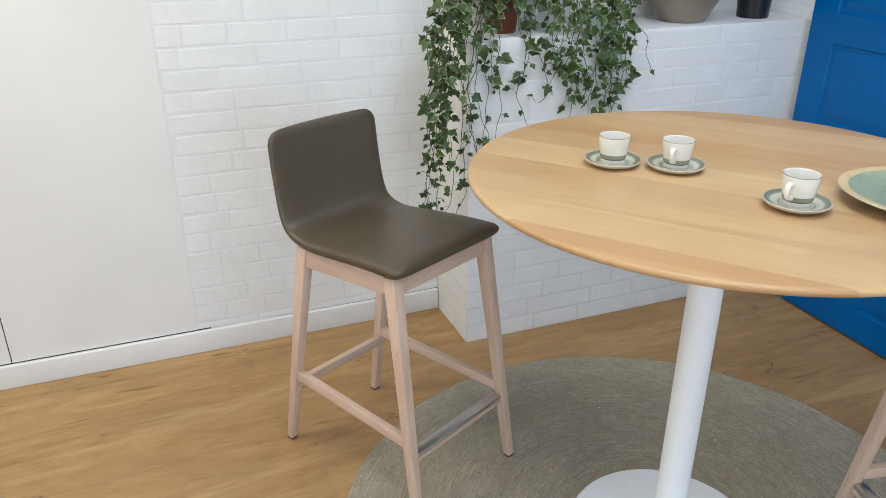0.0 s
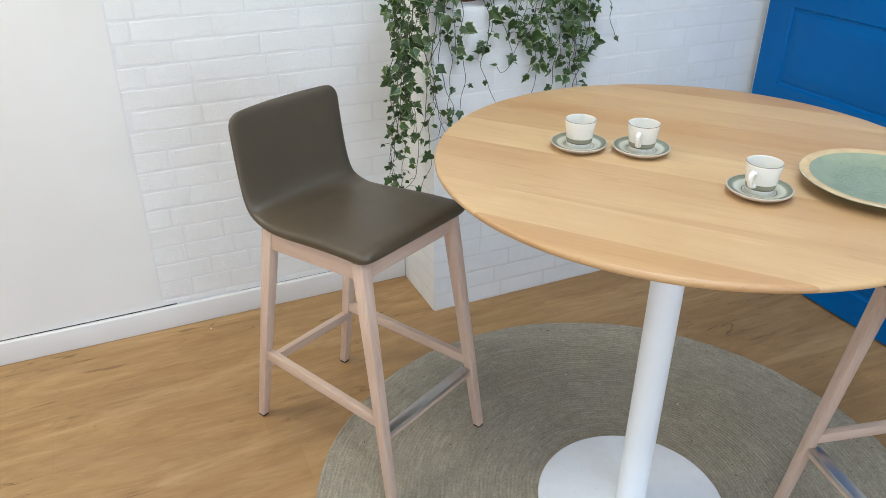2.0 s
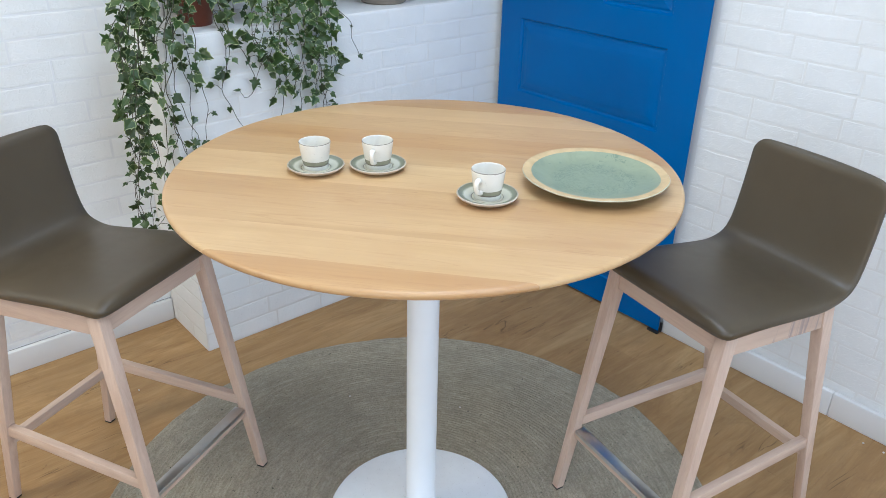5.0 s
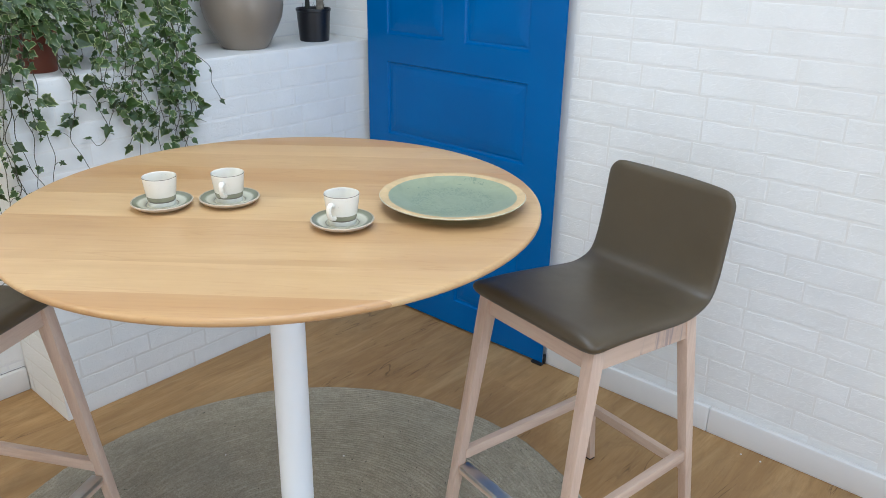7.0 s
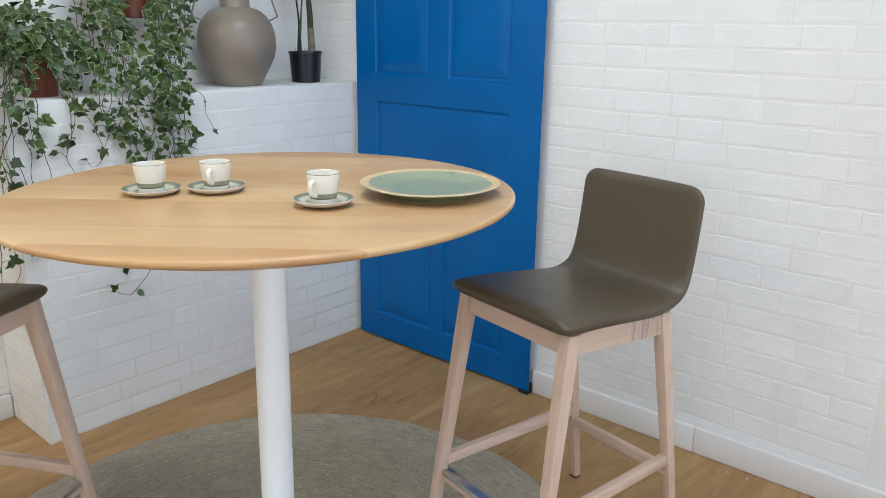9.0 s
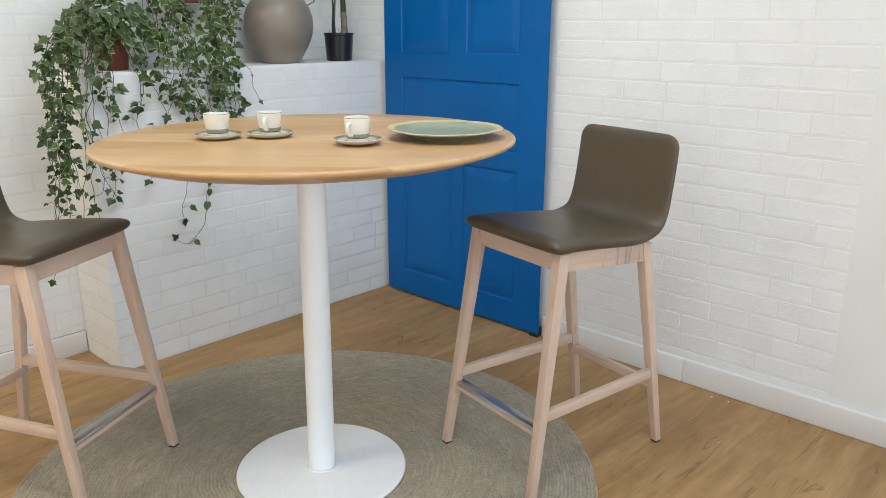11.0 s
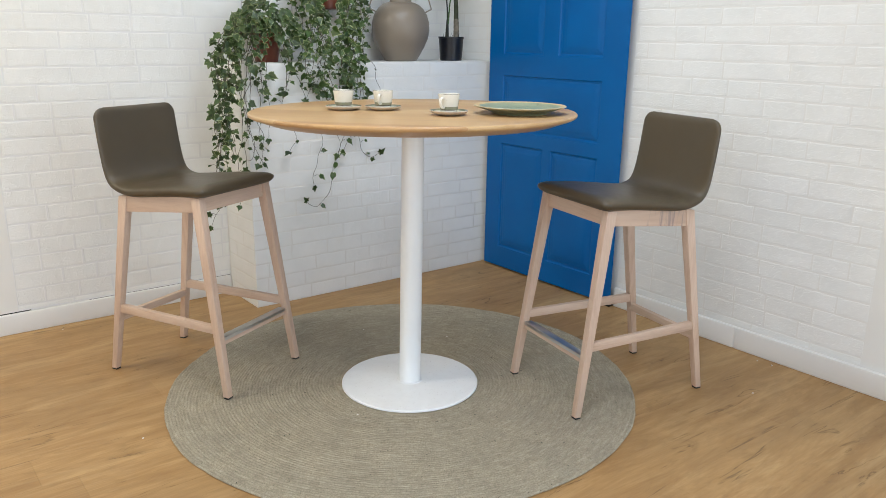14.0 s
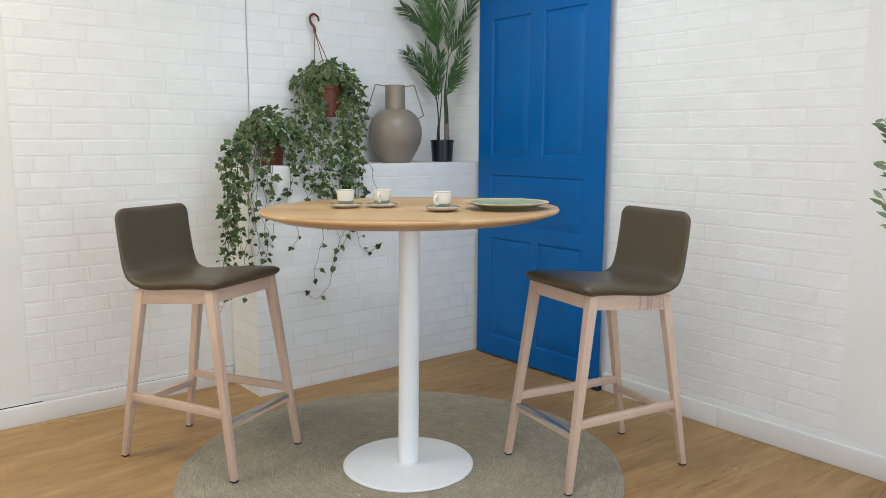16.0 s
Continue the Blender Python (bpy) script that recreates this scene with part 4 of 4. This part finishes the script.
def ivy(origin, label, pot_profile, soil_z, vines, crown, picked, seed, bare, extra=None):
    """Pot, vines with leaf stalks, and leaves; a vine is (path, gap, size, low, low_gap), with wider gaps under the height low;
    bare gives the stretch before the pot that few leaves cover."""
    rng = random.Random(seed)
    ob = thing("ivy_plant", pose(*origin), label, "potted plant", "trailing ivies")
    part("pot", lathe(pot_profile, 40), TERRACOTTA, ob, "terracotta-brown plastic pot")
    part("soil", lathe([(pot_profile[2][0] + 0.004, soil_z - 0.004), (0.0, soil_z + 0.003)], 24), SOIL, ob)
    if extra:
        extra(ob)
    placed = []
    for path, gap, size, low, low_gap in vines:
        length = sum((Vector(b) - Vector(a)).length for a, b in zip(path, path[1:]))
        n = max(14, int(length / 0.016))
        pts = spline(path, n)
        ph, amp = rng.uniform(0, 6.28), rng.uniform(0.004, 0.011)
        for k, p in enumerate(pts):
            f = k / (n - 1)
            p += Vector((math.sin(ph + k * 0.42) + 0.5 * math.sin(ph * 3 + k * 0.95), 0.5 * math.cos(ph * 2 + k * 0.5), 0)) * amp * min(1, f * 3)
        bm = tube(pts, [0.0017 - 0.0007 * k / (n - 1) for k in range(n)], 5)
        s, total = rng.uniform(0, gap), length
        while s < total:
            i = min(n - 2, int(s / total * (n - 1)))
            p = pts[i]
            d = (pts[i + 1] - pts[i]).normalized()
            sd = Vector((rng.uniform(-1, 1), rng.uniform(-0.9, 0.25), rng.uniform(-0.2, 0.6))).normalized()
            q = p + sd * rng.uniform(0.010, 0.036)
            s += (low_gap if p.z < low else gap) * rng.uniform(0.4, 1.6)
            if abs(q.x - bare[0]) < bare[1] and q.y < 0 and bare[2] < q.z < bare[3] and rng.random() < bare[4]:
                continue
            tube([p, p.lerp(q, 0.55) + Vector((0, 0, 0.004)), q], 0.0008, 4, bm)
            hang = (Vector((rng.uniform(-0.5, 0.5), 0, -0.75)) + sd * 1.2 + d * 0.2).normalized()
            taper = 1.0 - 0.30 * (s / total)
            placed.append((leaf_pose(q, hang, 0.92 * size * taper * rng.choice((0.5, 0.62, 0.75, 0.85, 0.95, 1.1, 1.3)) * rng.uniform(0.9, 1.1), rng), rng.randrange(12)))
        end = pts[-1] - pts[-3]
        placed.append((leaf_pose(pts[-1], end.normalized() + Vector((0, 0, 0.15)), size * rng.uniform(0.6, 0.85), rng), rng.randrange(12)))
        part("vine", bm, VINE, ob)
    for _ in range(crown[0]):
        a, r = rng.uniform(0, 6.283), crown[1] * math.sqrt(rng.random()) * rng.choice((0.9, 1.0, 1.0, 1.18))
        x, y = r * math.cos(a), r * math.sin(a) * crown[4]
        z = crown[2] + crown[3] * (1 - (r / crown[1]) ** 2) + rng.choice((rng.uniform(-0.05, 0.02), rng.uniform(-0.05, 0.02), rng.uniform(0.0, 0.05)))
        if abs(x - bare[0]) < bare[1] and y < 0 and z < bare[3] and rng.random() < bare[4] + 0.1:
            continue
        out = Vector((x, y, 0.02)).normalized()
        face = (-0.35 + out.x * 0.6, -0.6 + out.y * 0.6, 0.75)
        placed.append((leaf_pose(Vector((x, y, z)), out + Vector((0, 0, -0.5)), rng.uniform(0.024, 0.052), rng, face), rng.randrange(12)))
    rng.shuffle(placed)
    for m, k in placed[:picked]:
        part("leaf", LEAVES[k], None, ob, m=m)
    verts, faces, mats = [], [], []
    for m, k in placed[picked:]:
        me = LEAVES[k]
        off = len(verts)
        verts += [tuple(m @ v.co) for v in me.vertices]
        for f in me.polygons:
            faces.append([off + q for q in f.vertices])
            mats.append(f.material_index)
    if faces:
        me = bpy.data.meshes.new("foliage")
        me.from_pydata(verts, [], faces)
        me.materials.append(IVY)
        me.materials.append(IVY_EDGE)
        me.polygons.foreach_set("material_index", mats)
        me.polygons.foreach_set("use_smooth", [True] * len(faces))
        tagged(part("foliage", me, None, ob), kind="stuff")
    return ob


def fall(rim, over, ends):
    """A vine from the pot over a rim point and down to its end."""
    return [rim, ((rim[0] + over[0]) / 2, (rim[1] + over[1]) / 2, max(rim[2], over[2]) + 0.03), over, *ends]


def shelf_ivy():
    ox, oy, oz = 0.080, 1.318, BLOCK_Z
    rng = random.Random(11)
    vines = []

    def strand(over, points, gap, size, low, low_gap):
        """A vine over the block's front edge, then down it through room points (x, z)."""
        path = [(x - ox, -0.172 + rng.uniform(-0.006, 0.003), z - oz) for x, z in points]
        vines.append((fall((over * 0.4, -0.04, 0.15), (over, -0.130, 0.07), path), gap, size, low - oz, low_gap))

    # thick curtain round the block's corner
    for k in range(9):
        x = -0.340 + 0.098 * (k + rng.random()) / 9
        bottom = rng.choice((-0.24, -0.32, -0.42, -0.52, -0.60, -0.64))
        y = -0.205 if x > -0.25 else rng.uniform(-0.20, -0.06)
        over = (x * 0.62, y * 0.85, rng.uniform(0.12, 0.19))
        end = x * 0.5 - 0.150 + rng.uniform(-0.03, 0.04)
        vines.append((fall((x * 0.2, y * 0.2, 0.16), over, [(x * 0.90, y, 0.03), (x + rng.uniform(-0.015, 0.03), y - 0.005, bottom * 0.5), (end, y, bottom)]), 0.022, 0.044, bottom * 0.80, 0.044))
    # two close strands, then a bare stem
    strand(-0.08, ((-0.013, 1.20), (-0.003, 1.092), (0.003, 0.969), (-0.006, 0.843)), 0.027, 0.046, 1.06, 0.11)
    strand(-0.11, ((-0.068, 1.20), (-0.055, 1.098), (-0.050, 0.976), (-0.046, 0.821)), 0.027, 0.046, 1.06, 0.09)
    strand(-0.10, ((-0.040, 1.20), (-0.030, 1.10), (-0.025, 1.02)), 0.026, 0.044, 0.0, 0.05)
    strand(-0.14, ((-0.130, 1.19), (-0.125, 0.986), (-0.111, 0.896), (-0.068, 0.780), (-0.045, 0.73)), 0.060, 0.044, 0.95, 0.060)
    strand(-0.13, ((-0.100, 1.18), (-0.069, 0.937), (-0.040, 0.856), (-0.038, 0.781), (-0.061, 0.724)), 0.070, 0.048, 0.93, 0.034)
    strand(-0.15, ((-0.150, 1.18), (-0.121, 0.950), (-0.079, 0.820), (-0.105, 0.755), (-0.139, 0.746)), 0.080, 0.044, 0.9, 0.10)
    # short cluster that ends in one curling stem
    strand(0.005, ((0.090, 1.19), (0.088, 1.108), (0.077, 1.005), (0.108, 0.900), (0.132, 0.823), (0.104, 0.774)), 0.024, 0.048, 1.07, 0.085)
    strand(0.015, ((0.105, 1.19), (0.100, 1.12), (0.095, 1.06)), 0.022, 0.048, 0.0, 0.05)
    strand(0.030, ((0.138, 1.16), (0.193, 1.008), (0.162, 0.962), (0.132, 0.989)), 0.040, 0.040, 1.08, 0.10)
    # long thin runner beside the block's corner
    vines.append((fall((-0.05, -0.05, 0.16), (-0.16, -0.17, 0.08), [(-0.21, -0.20, -0.1), (-0.27, -0.20, -0.52), (-0.328, -0.17, -0.636), (-0.360, -0.15, -0.69), (-0.392, -0.14, -0.745)]), 0.08, 0.044, -0.45, 0.050))
    vines.append((fall((-0.05, -0.05, 0.16), (-0.14, -0.17, 0.08), [(-0.19, -0.195, -0.1), (-0.22, -0.195, -0.50), (-0.255, -0.19, -0.65)]), 0.09, 0.042, -0.45, 0.085))
    pot = [(0, 0), (0.052, 0), (0.055, 0.003), (0.068, 0.118), (0.073, 0.120), (0.073, 0.148), (0.069, 0.148), (0.066, 0.130), (0, 0.128)]
    ivy((ox, oy, oz), "variegated trailing ivy in a terracotta-brown pot on the shelf", pot, 0.135, vines, (260, 0.178, 0.135, 0.125, 0.75), 290, 21, (-0.03, 0.072, -0.03, 0.11, 0.50))


def hanging_ivy():
    ox, oy, oz = 0.482, 1.412, 1.453
    rng = random.Random(12)
    vines = []
    for k in range(15):
        a = -3.3 + 3.5 * (k + rng.random() * 0.7) / 15
        if -2.45 < a < -1.75:
            continue
        x, y = 0.170 * math.cos(a), min(0.02, 0.130 * math.sin(a))
        z = rng.choice((0.04, -0.04, -0.12, -0.20, -0.24))
        wide = rng.uniform(0.8, 1.2)
        vines.append((fall((x * 0.4, y * 0.4, 0.17), (x * wide, y, 0.17), [(x * 1.12 * wide, y * 1.15, 0.06), (x * 1.05 - 0.01 + rng.uniform(-0.04, 0.03), y * 1.3 - 0.02, z)]), 0.026, 0.042, -0.1, 0.04))

    def strand(turn, points, gap, size, low, low_gap):
        """A vine from the pot over the shelf's edge, then down the block through room points (x, z)."""
        path = [(x - ox, -0.266 + rng.uniform(-0.008, 0.004), z - oz) for x, z in points]
        vines.append((fall((turn * 0.4, -0.02, 0.18), (turn * rng.uniform(0.9, 1.15), rng.uniform(-0.06, -0.01), 0.13), [(turn * 0.6 + path[0][0] * 0.35, -0.14, -0.06), *path]), gap, size, low - oz, low_gap))

    # dense clump over the shelf's edge
    for k in range(13):
        x = 0.190 + 0.335 * (k + rng.uniform(0.1, 0.9)) / 13
        bottom = rng.choice((1.10, 1.05, 1.02, 0.98)) - 0.05 * math.sin(math.pi * k / 12)
        strand(-0.125 if x < 0.39 else 0.075, ((x, 1.215), (x + rng.uniform(-0.015, 0.02), bottom + 0.07), (x + rng.uniform(-0.03, 0.03), bottom)), 0.027, 0.048, 0.0, 0.05)
    # longer stems that show under the table's height
    strand(-0.125, ((0.207, 1.208), (0.248, 1.10), (0.300, 0.99), (0.284, 0.866), (0.246, 0.73), (0.219, 0.592)), 0.030, 0.058, 1.0, 0.085)
    strand(-0.100, ((0.298, 1.20), (0.354, 1.06), (0.372, 0.86), (0.373, 0.783), (0.360, 0.741)), 0.030, 0.054, 0.98, 0.070)
    strand(0.075, ((0.413, 1.19), (0.450, 1.05), (0.465, 0.93), (0.478, 0.838), (0.508, 0.761), (0.565, 0.707), (0.611, 0.73)), 0.030, 0.050, 0.90, 0.060)
    strand(0.080, ((0.478, 1.184), (0.500, 1.046), (0.470, 0.90), (0.454, 0.851), (0.353, 0.699), (0.314, 0.586), (0.258, 0.487), (0.205, 0.495), (0.183, 0.517)), 0.032, 0.054, 0.92, 0.115)
    strand(0.060, ((0.440, 1.19), (0.445, 1.0), (0.410, 0.86), (0.395, 0.80), (0.353, 0.70)), 0.040, 0.044, 0.95, 0.12)
    # thin runner that leans out along the shelf's edge
    vines.append((fall((0.03, -0.05, 0.17), (0.09, -0.11, 0.12), [(0.075, -0.17, -0.10), (0.040, -0.255, -0.20), (0.085, -0.275, -0.27), (0.125, -0.275, -0.34), (0.145, -0.275, -0.405)]), 0.06, 0.034, -0.2, 0.085))

    def hanger(ob):
        hook = spline([(-0.046, 0.055, 0.462), (-0.048, 0.055, 0.490), (-0.070, 0.055, 0.516), (-0.074, 0.055, 0.546), (-0.052, 0.055, 0.562), (-0.024, 0.055, 0.550), (-0.020, 0.055, 0.526)], 28)
        part("hook", tube(hook, [0.0085 - 0.003 * k / 27 for k in range(28)], 10), TERRACOTTA, ob, "brown plastic hanging hook")
        part("wall_peg", tube([Vector((-0.050, 0.048, 0.549)), Vector((-0.050, 0.0875, 0.549))], 0.003, 8), STEEL, ob)
        for x, y in ((-0.074, 0.028), (-0.034, -0.068), (0.076, 0.014)):
            part("strap", tube([Vector((-0.046, 0.054, 0.466)), Vector((x, y, 0.178))], 0.0024, 6), TERRACOTTA, ob, "thin brown hanging strap")

    pot = [(0, 0), (0.061, 0), (0.065, 0.003), (0.075, 0.150), (0.080, 0.152), (0.080, 0.182), (0.076, 0.182), (0.073, 0.165), (0, 0.163)]
    ivy((ox, oy, oz), "variegated ivy in a hanging terracotta-brown pot on the wall", pot, 0.172, vines, (210, 0.185, 0.195, 0.070, 0.6), 290, 22, (0.005, 0.055, -0.02, 0.155, 0.62), hanger)


shelf_ivy()
hanging_ivy()

# ---- leafy shrub at the right wall ----


def shrub():
    rng = random.Random(9)
    ob = thing("potted_shrub", pose(1.20, -1.485, 0), "slender potted shrub with narrow dark green leaves", "potted plant")
    part("pot", lathe([(0, 0), (0.080, 0), (0.084, 0.004), (0.100, 0.20), (0.095, 0.20), (0.092, 0.185), (0, 0.18)], 40), BLACK_PLASTIC, ob, "plain black pot")
    part("soil", lathe([(0.0922, 0.182), (0, 0.19)], 24), SOIL, ob)
    tips = [(0.0, 0.25, 1.40), (-0.02, 0.22, 1.25), (0.02, 0.24, 1.12), (-0.10, 0.12, 1.36), (0.05, 0.16, 1.45), (0.0, 0.05, 1.5), (-0.05, -0.1, 1.42), (0.06, -0.12, 1.3)]
    trunk = spline([(0, 0, 0.18), (0.01, 0.01, 0.5), (0, 0.02, 0.85), (0.01, 0.03, 1.15)], 24)
    part("stem", tube(trunk, [0.012 - 0.007 * k / 23 for k in range(24)], 8), TRUNK, ob)
    for tx, ty, tz in tips:
        base = Vector((0.005, 0.02, tz - 0.45))
        pts = spline([base, base.lerp(Vector((tx, ty, tz)), 0.5) + Vector((0, 0, 0.03)), (tx, ty, tz)], 20)
        bm = tube(pts, [0.004 - 0.0025 * k / 19 for k in range(20)], 5)
        for k in range(5, 20):
            for s in (-1, 1):
                d = (pts[min(19, k + 1)] - pts[k - 1]).normalized()
                way = (d * 0.5 + Vector((rng.uniform(-1, 1), s * rng.uniform(0.3, 1), rng.uniform(-0.5, 0.4)))).normalized()
                side = way.cross(Vector((-0.8, 0.4, 0.5))).normalized() * 0.009
                L = rng.uniform(0.045, 0.07)
                p = pts[k]
                vs = [bm.verts.new(q) for q in (p, p + way * L * 0.35 + side, p + way * L * 0.7 + side * 0.8, p + way * L, p + way * L * 0.7 - side * 0.8, p + way * L * 0.35 - side)]
                bm.faces.new(vs)
        part("branch", bm, OLIVE, ob, "", False)


shrub()

# ---- crumbs on the floor ----


def crumbs():
    rng = random.Random(3)
    for x, y, z in ((1.036, -0.845, 0), (1.340, -0.685, 0), (1.345, -0.748, 0), (-0.947, 1.417, 0), (-0.962, 0.198, 0), (-0.396, 1.107, 0), (0.160, 0.594, RUG_Z), (0.42, 0.30, RUG_Z), (-0.30, -0.10, RUG_Z)):
        bm = bmesh.new()
        bmesh.ops.create_icosphere(bm, subdivisions=1, radius=0.0042)
        for v in bm.verts:
            v.co *= rng.uniform(0.6, 1.1)
            v.co.z = max(-0.0018, v.co.z * 0.6)
        ob = tagged(new("crumb", finish(bm, "crumb", CRUMB, False)), "tiny white plaster crumb lying on the floor", "debris", "crumbs on the floor")
        ob.matrix_basis = pose(x, y, z + 0.0018, 0, 0, rng.uniform(0, 360))


crumbs()

# ---- pieces of the setting: planks and bricks ----


def planks():
    rng = random.Random(17)
    W, L, g = 0.188, 1.22, 0.0001
    cache = {}
    y = FLOOR_HI[1] - 0.10
    rows = [(FLOOR_HI[1] - 0.10, FLOOR_HI[1])]
    while y > FLOOR_LO[1]:
        rows.append((max(FLOOR_LO[1], y - W), y))
        y -= W
    for y0, y1 in rows:
        x = FLOOR_LO[0] - rng.uniform(0, L)
        while x < FLOOR_HI[0]:
            a, b = max(FLOOR_LO[0], x), min(FLOOR_HI[0], x + L)
            if b - a > 0.02:
                key = (round(b - a, 3), round(y1 - y0, 4))
                if key not in cache:
                    w, h, c = (b - a) / 2 - g, (y1 - y0) / 2 - g, 0.0004
                    bm = bmesh.new()
                    lo = [bm.verts.new((sx * w, sy * h, -0.0055)) for sx, sy in ((-1, -1), (1, -1), (1, 1), (-1, 1))]
                    md = [bm.verts.new((sx * w, sy * h, -c * 0.5)) for sx, sy in ((-1, -1), (1, -1), (1, 1), (-1, 1))]
                    up = [bm.verts.new((sx * (w - c), sy * (h - c), 0)) for sx, sy in ((-1, -1), (1, -1), (1, 1), (-1, 1))]
                    for p, q in ((lo, md), (md, up)):
                        for i in range(4):
                            j = (i + 1) % 4
                            bm.faces.new((p[i], p[j], q[j], q[i]))
                    bm.faces.new(up)
                    cache[key] = finish(bm, "plank", PLANK, False)
                part("plank", cache[key], None, floor, m=pose((a + b) / 2, (y0 + y1) / 2, 0))
            x += L


def brick_mesh(cache, length, height, seed):
    key = (round(length, 3), round(height, 3), seed)
    if key not in cache:
        rng = random.Random(repr(key))
        g, c, d = 0.0032, 0.0062, 0.0009
        w, h = length / 2 - g, height / 2 - g
        n = max(2, int(length / 0.030))

        def ring(inset, depth, wob):
            pts = []
            for i in range(n + 1):
                pts.append((-w + inset + (2 * w - 2 * inset) * i / n, -h + inset))
            for i in range(n + 1):
                pts.append((w - inset - (2 * w - 2 * inset) * i / n, h - inset))
            return [(x + rng.uniform(-wob, wob), depth + rng.uniform(-wob, wob) * 0.3, z + rng.uniform(-wob, wob)) for x, z in pts]

        bm = bmesh.new()
        rings = [[bm.verts.new(p) for p in ring(i, dd, wb)] for i, dd, wb in ((0, 0.0, 0.0012), (c * 0.30, -d * 0.70, 0.0014), (c, -d, 0.0014))]
        k = len(rings[0])
        for a, b in zip(rings, rings[1:]):
            for i in range(k):
                j = (i + 1) % k
                bm.faces.new((a[i], a[j], b[j], b[i]))
        for i in range(n):
            bm.faces.new((rings[2][i], rings[2][i + 1], rings[2][k - 2 - i], rings[2][k - 1 - i]))
        cache[key] = finish(bm, "brick", BRICK, False)
    return cache[key]


def lay_bricks(owner, x0, x1, z0, z1, joint, pitch, place, seed):
    """Courses of uneven bricks between x0 and x1; place turns (x, z) into a pose."""
    rng = random.Random(seed)
    cache = {}
    sizes = (0.148, 0.178, 0.205, 0.236, 0.262, 0.298)
    z = joint - pitch * math.ceil((joint - z0) / pitch)
    while z < z1 - 0.004:
        a, b = max(z0, z), min(z1, z + pitch)
        if b - a > 0.016:
            x = x0 - rng.choice((0.0, 0.06, 0.09, 0.13, 0.17))
            while x < x1:
                L = rng.choice(sizes)
                lo, hi = max(x0, x), min(x1, x + L)
                if x1 - hi < 0.07:
                    hi = x1
                if hi - lo > 0.02:
                    part("brick", brick_mesh(cache, round(hi - lo, 3), round(b - a, 3), rng.randrange(3)), None, owner, m=place((lo + hi) / 2, (a + b) / 2))
                    if hi == x1:
                        break
                x += L
        z += pitch


planks()
lay_bricks(wall_left, -1.1022, 0.040, 0.0995, 2.30, 0.048, 0.0751, lambda x, z: pose(x, WALL_Y, z), 31)
lay_bricks(wall_left, 0.049, 1.403, BLOCK_Z + 0.001, 2.30, 0.048, 0.0751, lambda x, z: pose(x, WALL_Y, z), 32)
lay_bricks(block, BLOCK_X, 1.402, 0.002, BLOCK_Z - 0.003, BLOCK_Z - 0.003, 0.0745, lambda x, z: pose(x, BLOCK_Y, z), 33)
lay_bricks(block, -1.482, -1.177, 0.002, BLOCK_Z - 0.003, BLOCK_Z - 0.003, 0.0745, lambda x, z: pose(BLOCK_X + 0.003, -x, z, 0, 0, -90), 34)
lay_bricks(wall_right, -0.146, 1.072, 0.101, 2.30, 0.0568, 0.0738, lambda x, z: pose(WALL_X, -x, z, 0, 0, -90), 35)
lay_bricks(wall_right, -1.494, -1.180, BLOCK_Z + 0.001, 2.30, 0.0568, 0.0738, lambda x, z: pose(WALL_X, -x, z, 0, 0, -90), 36)
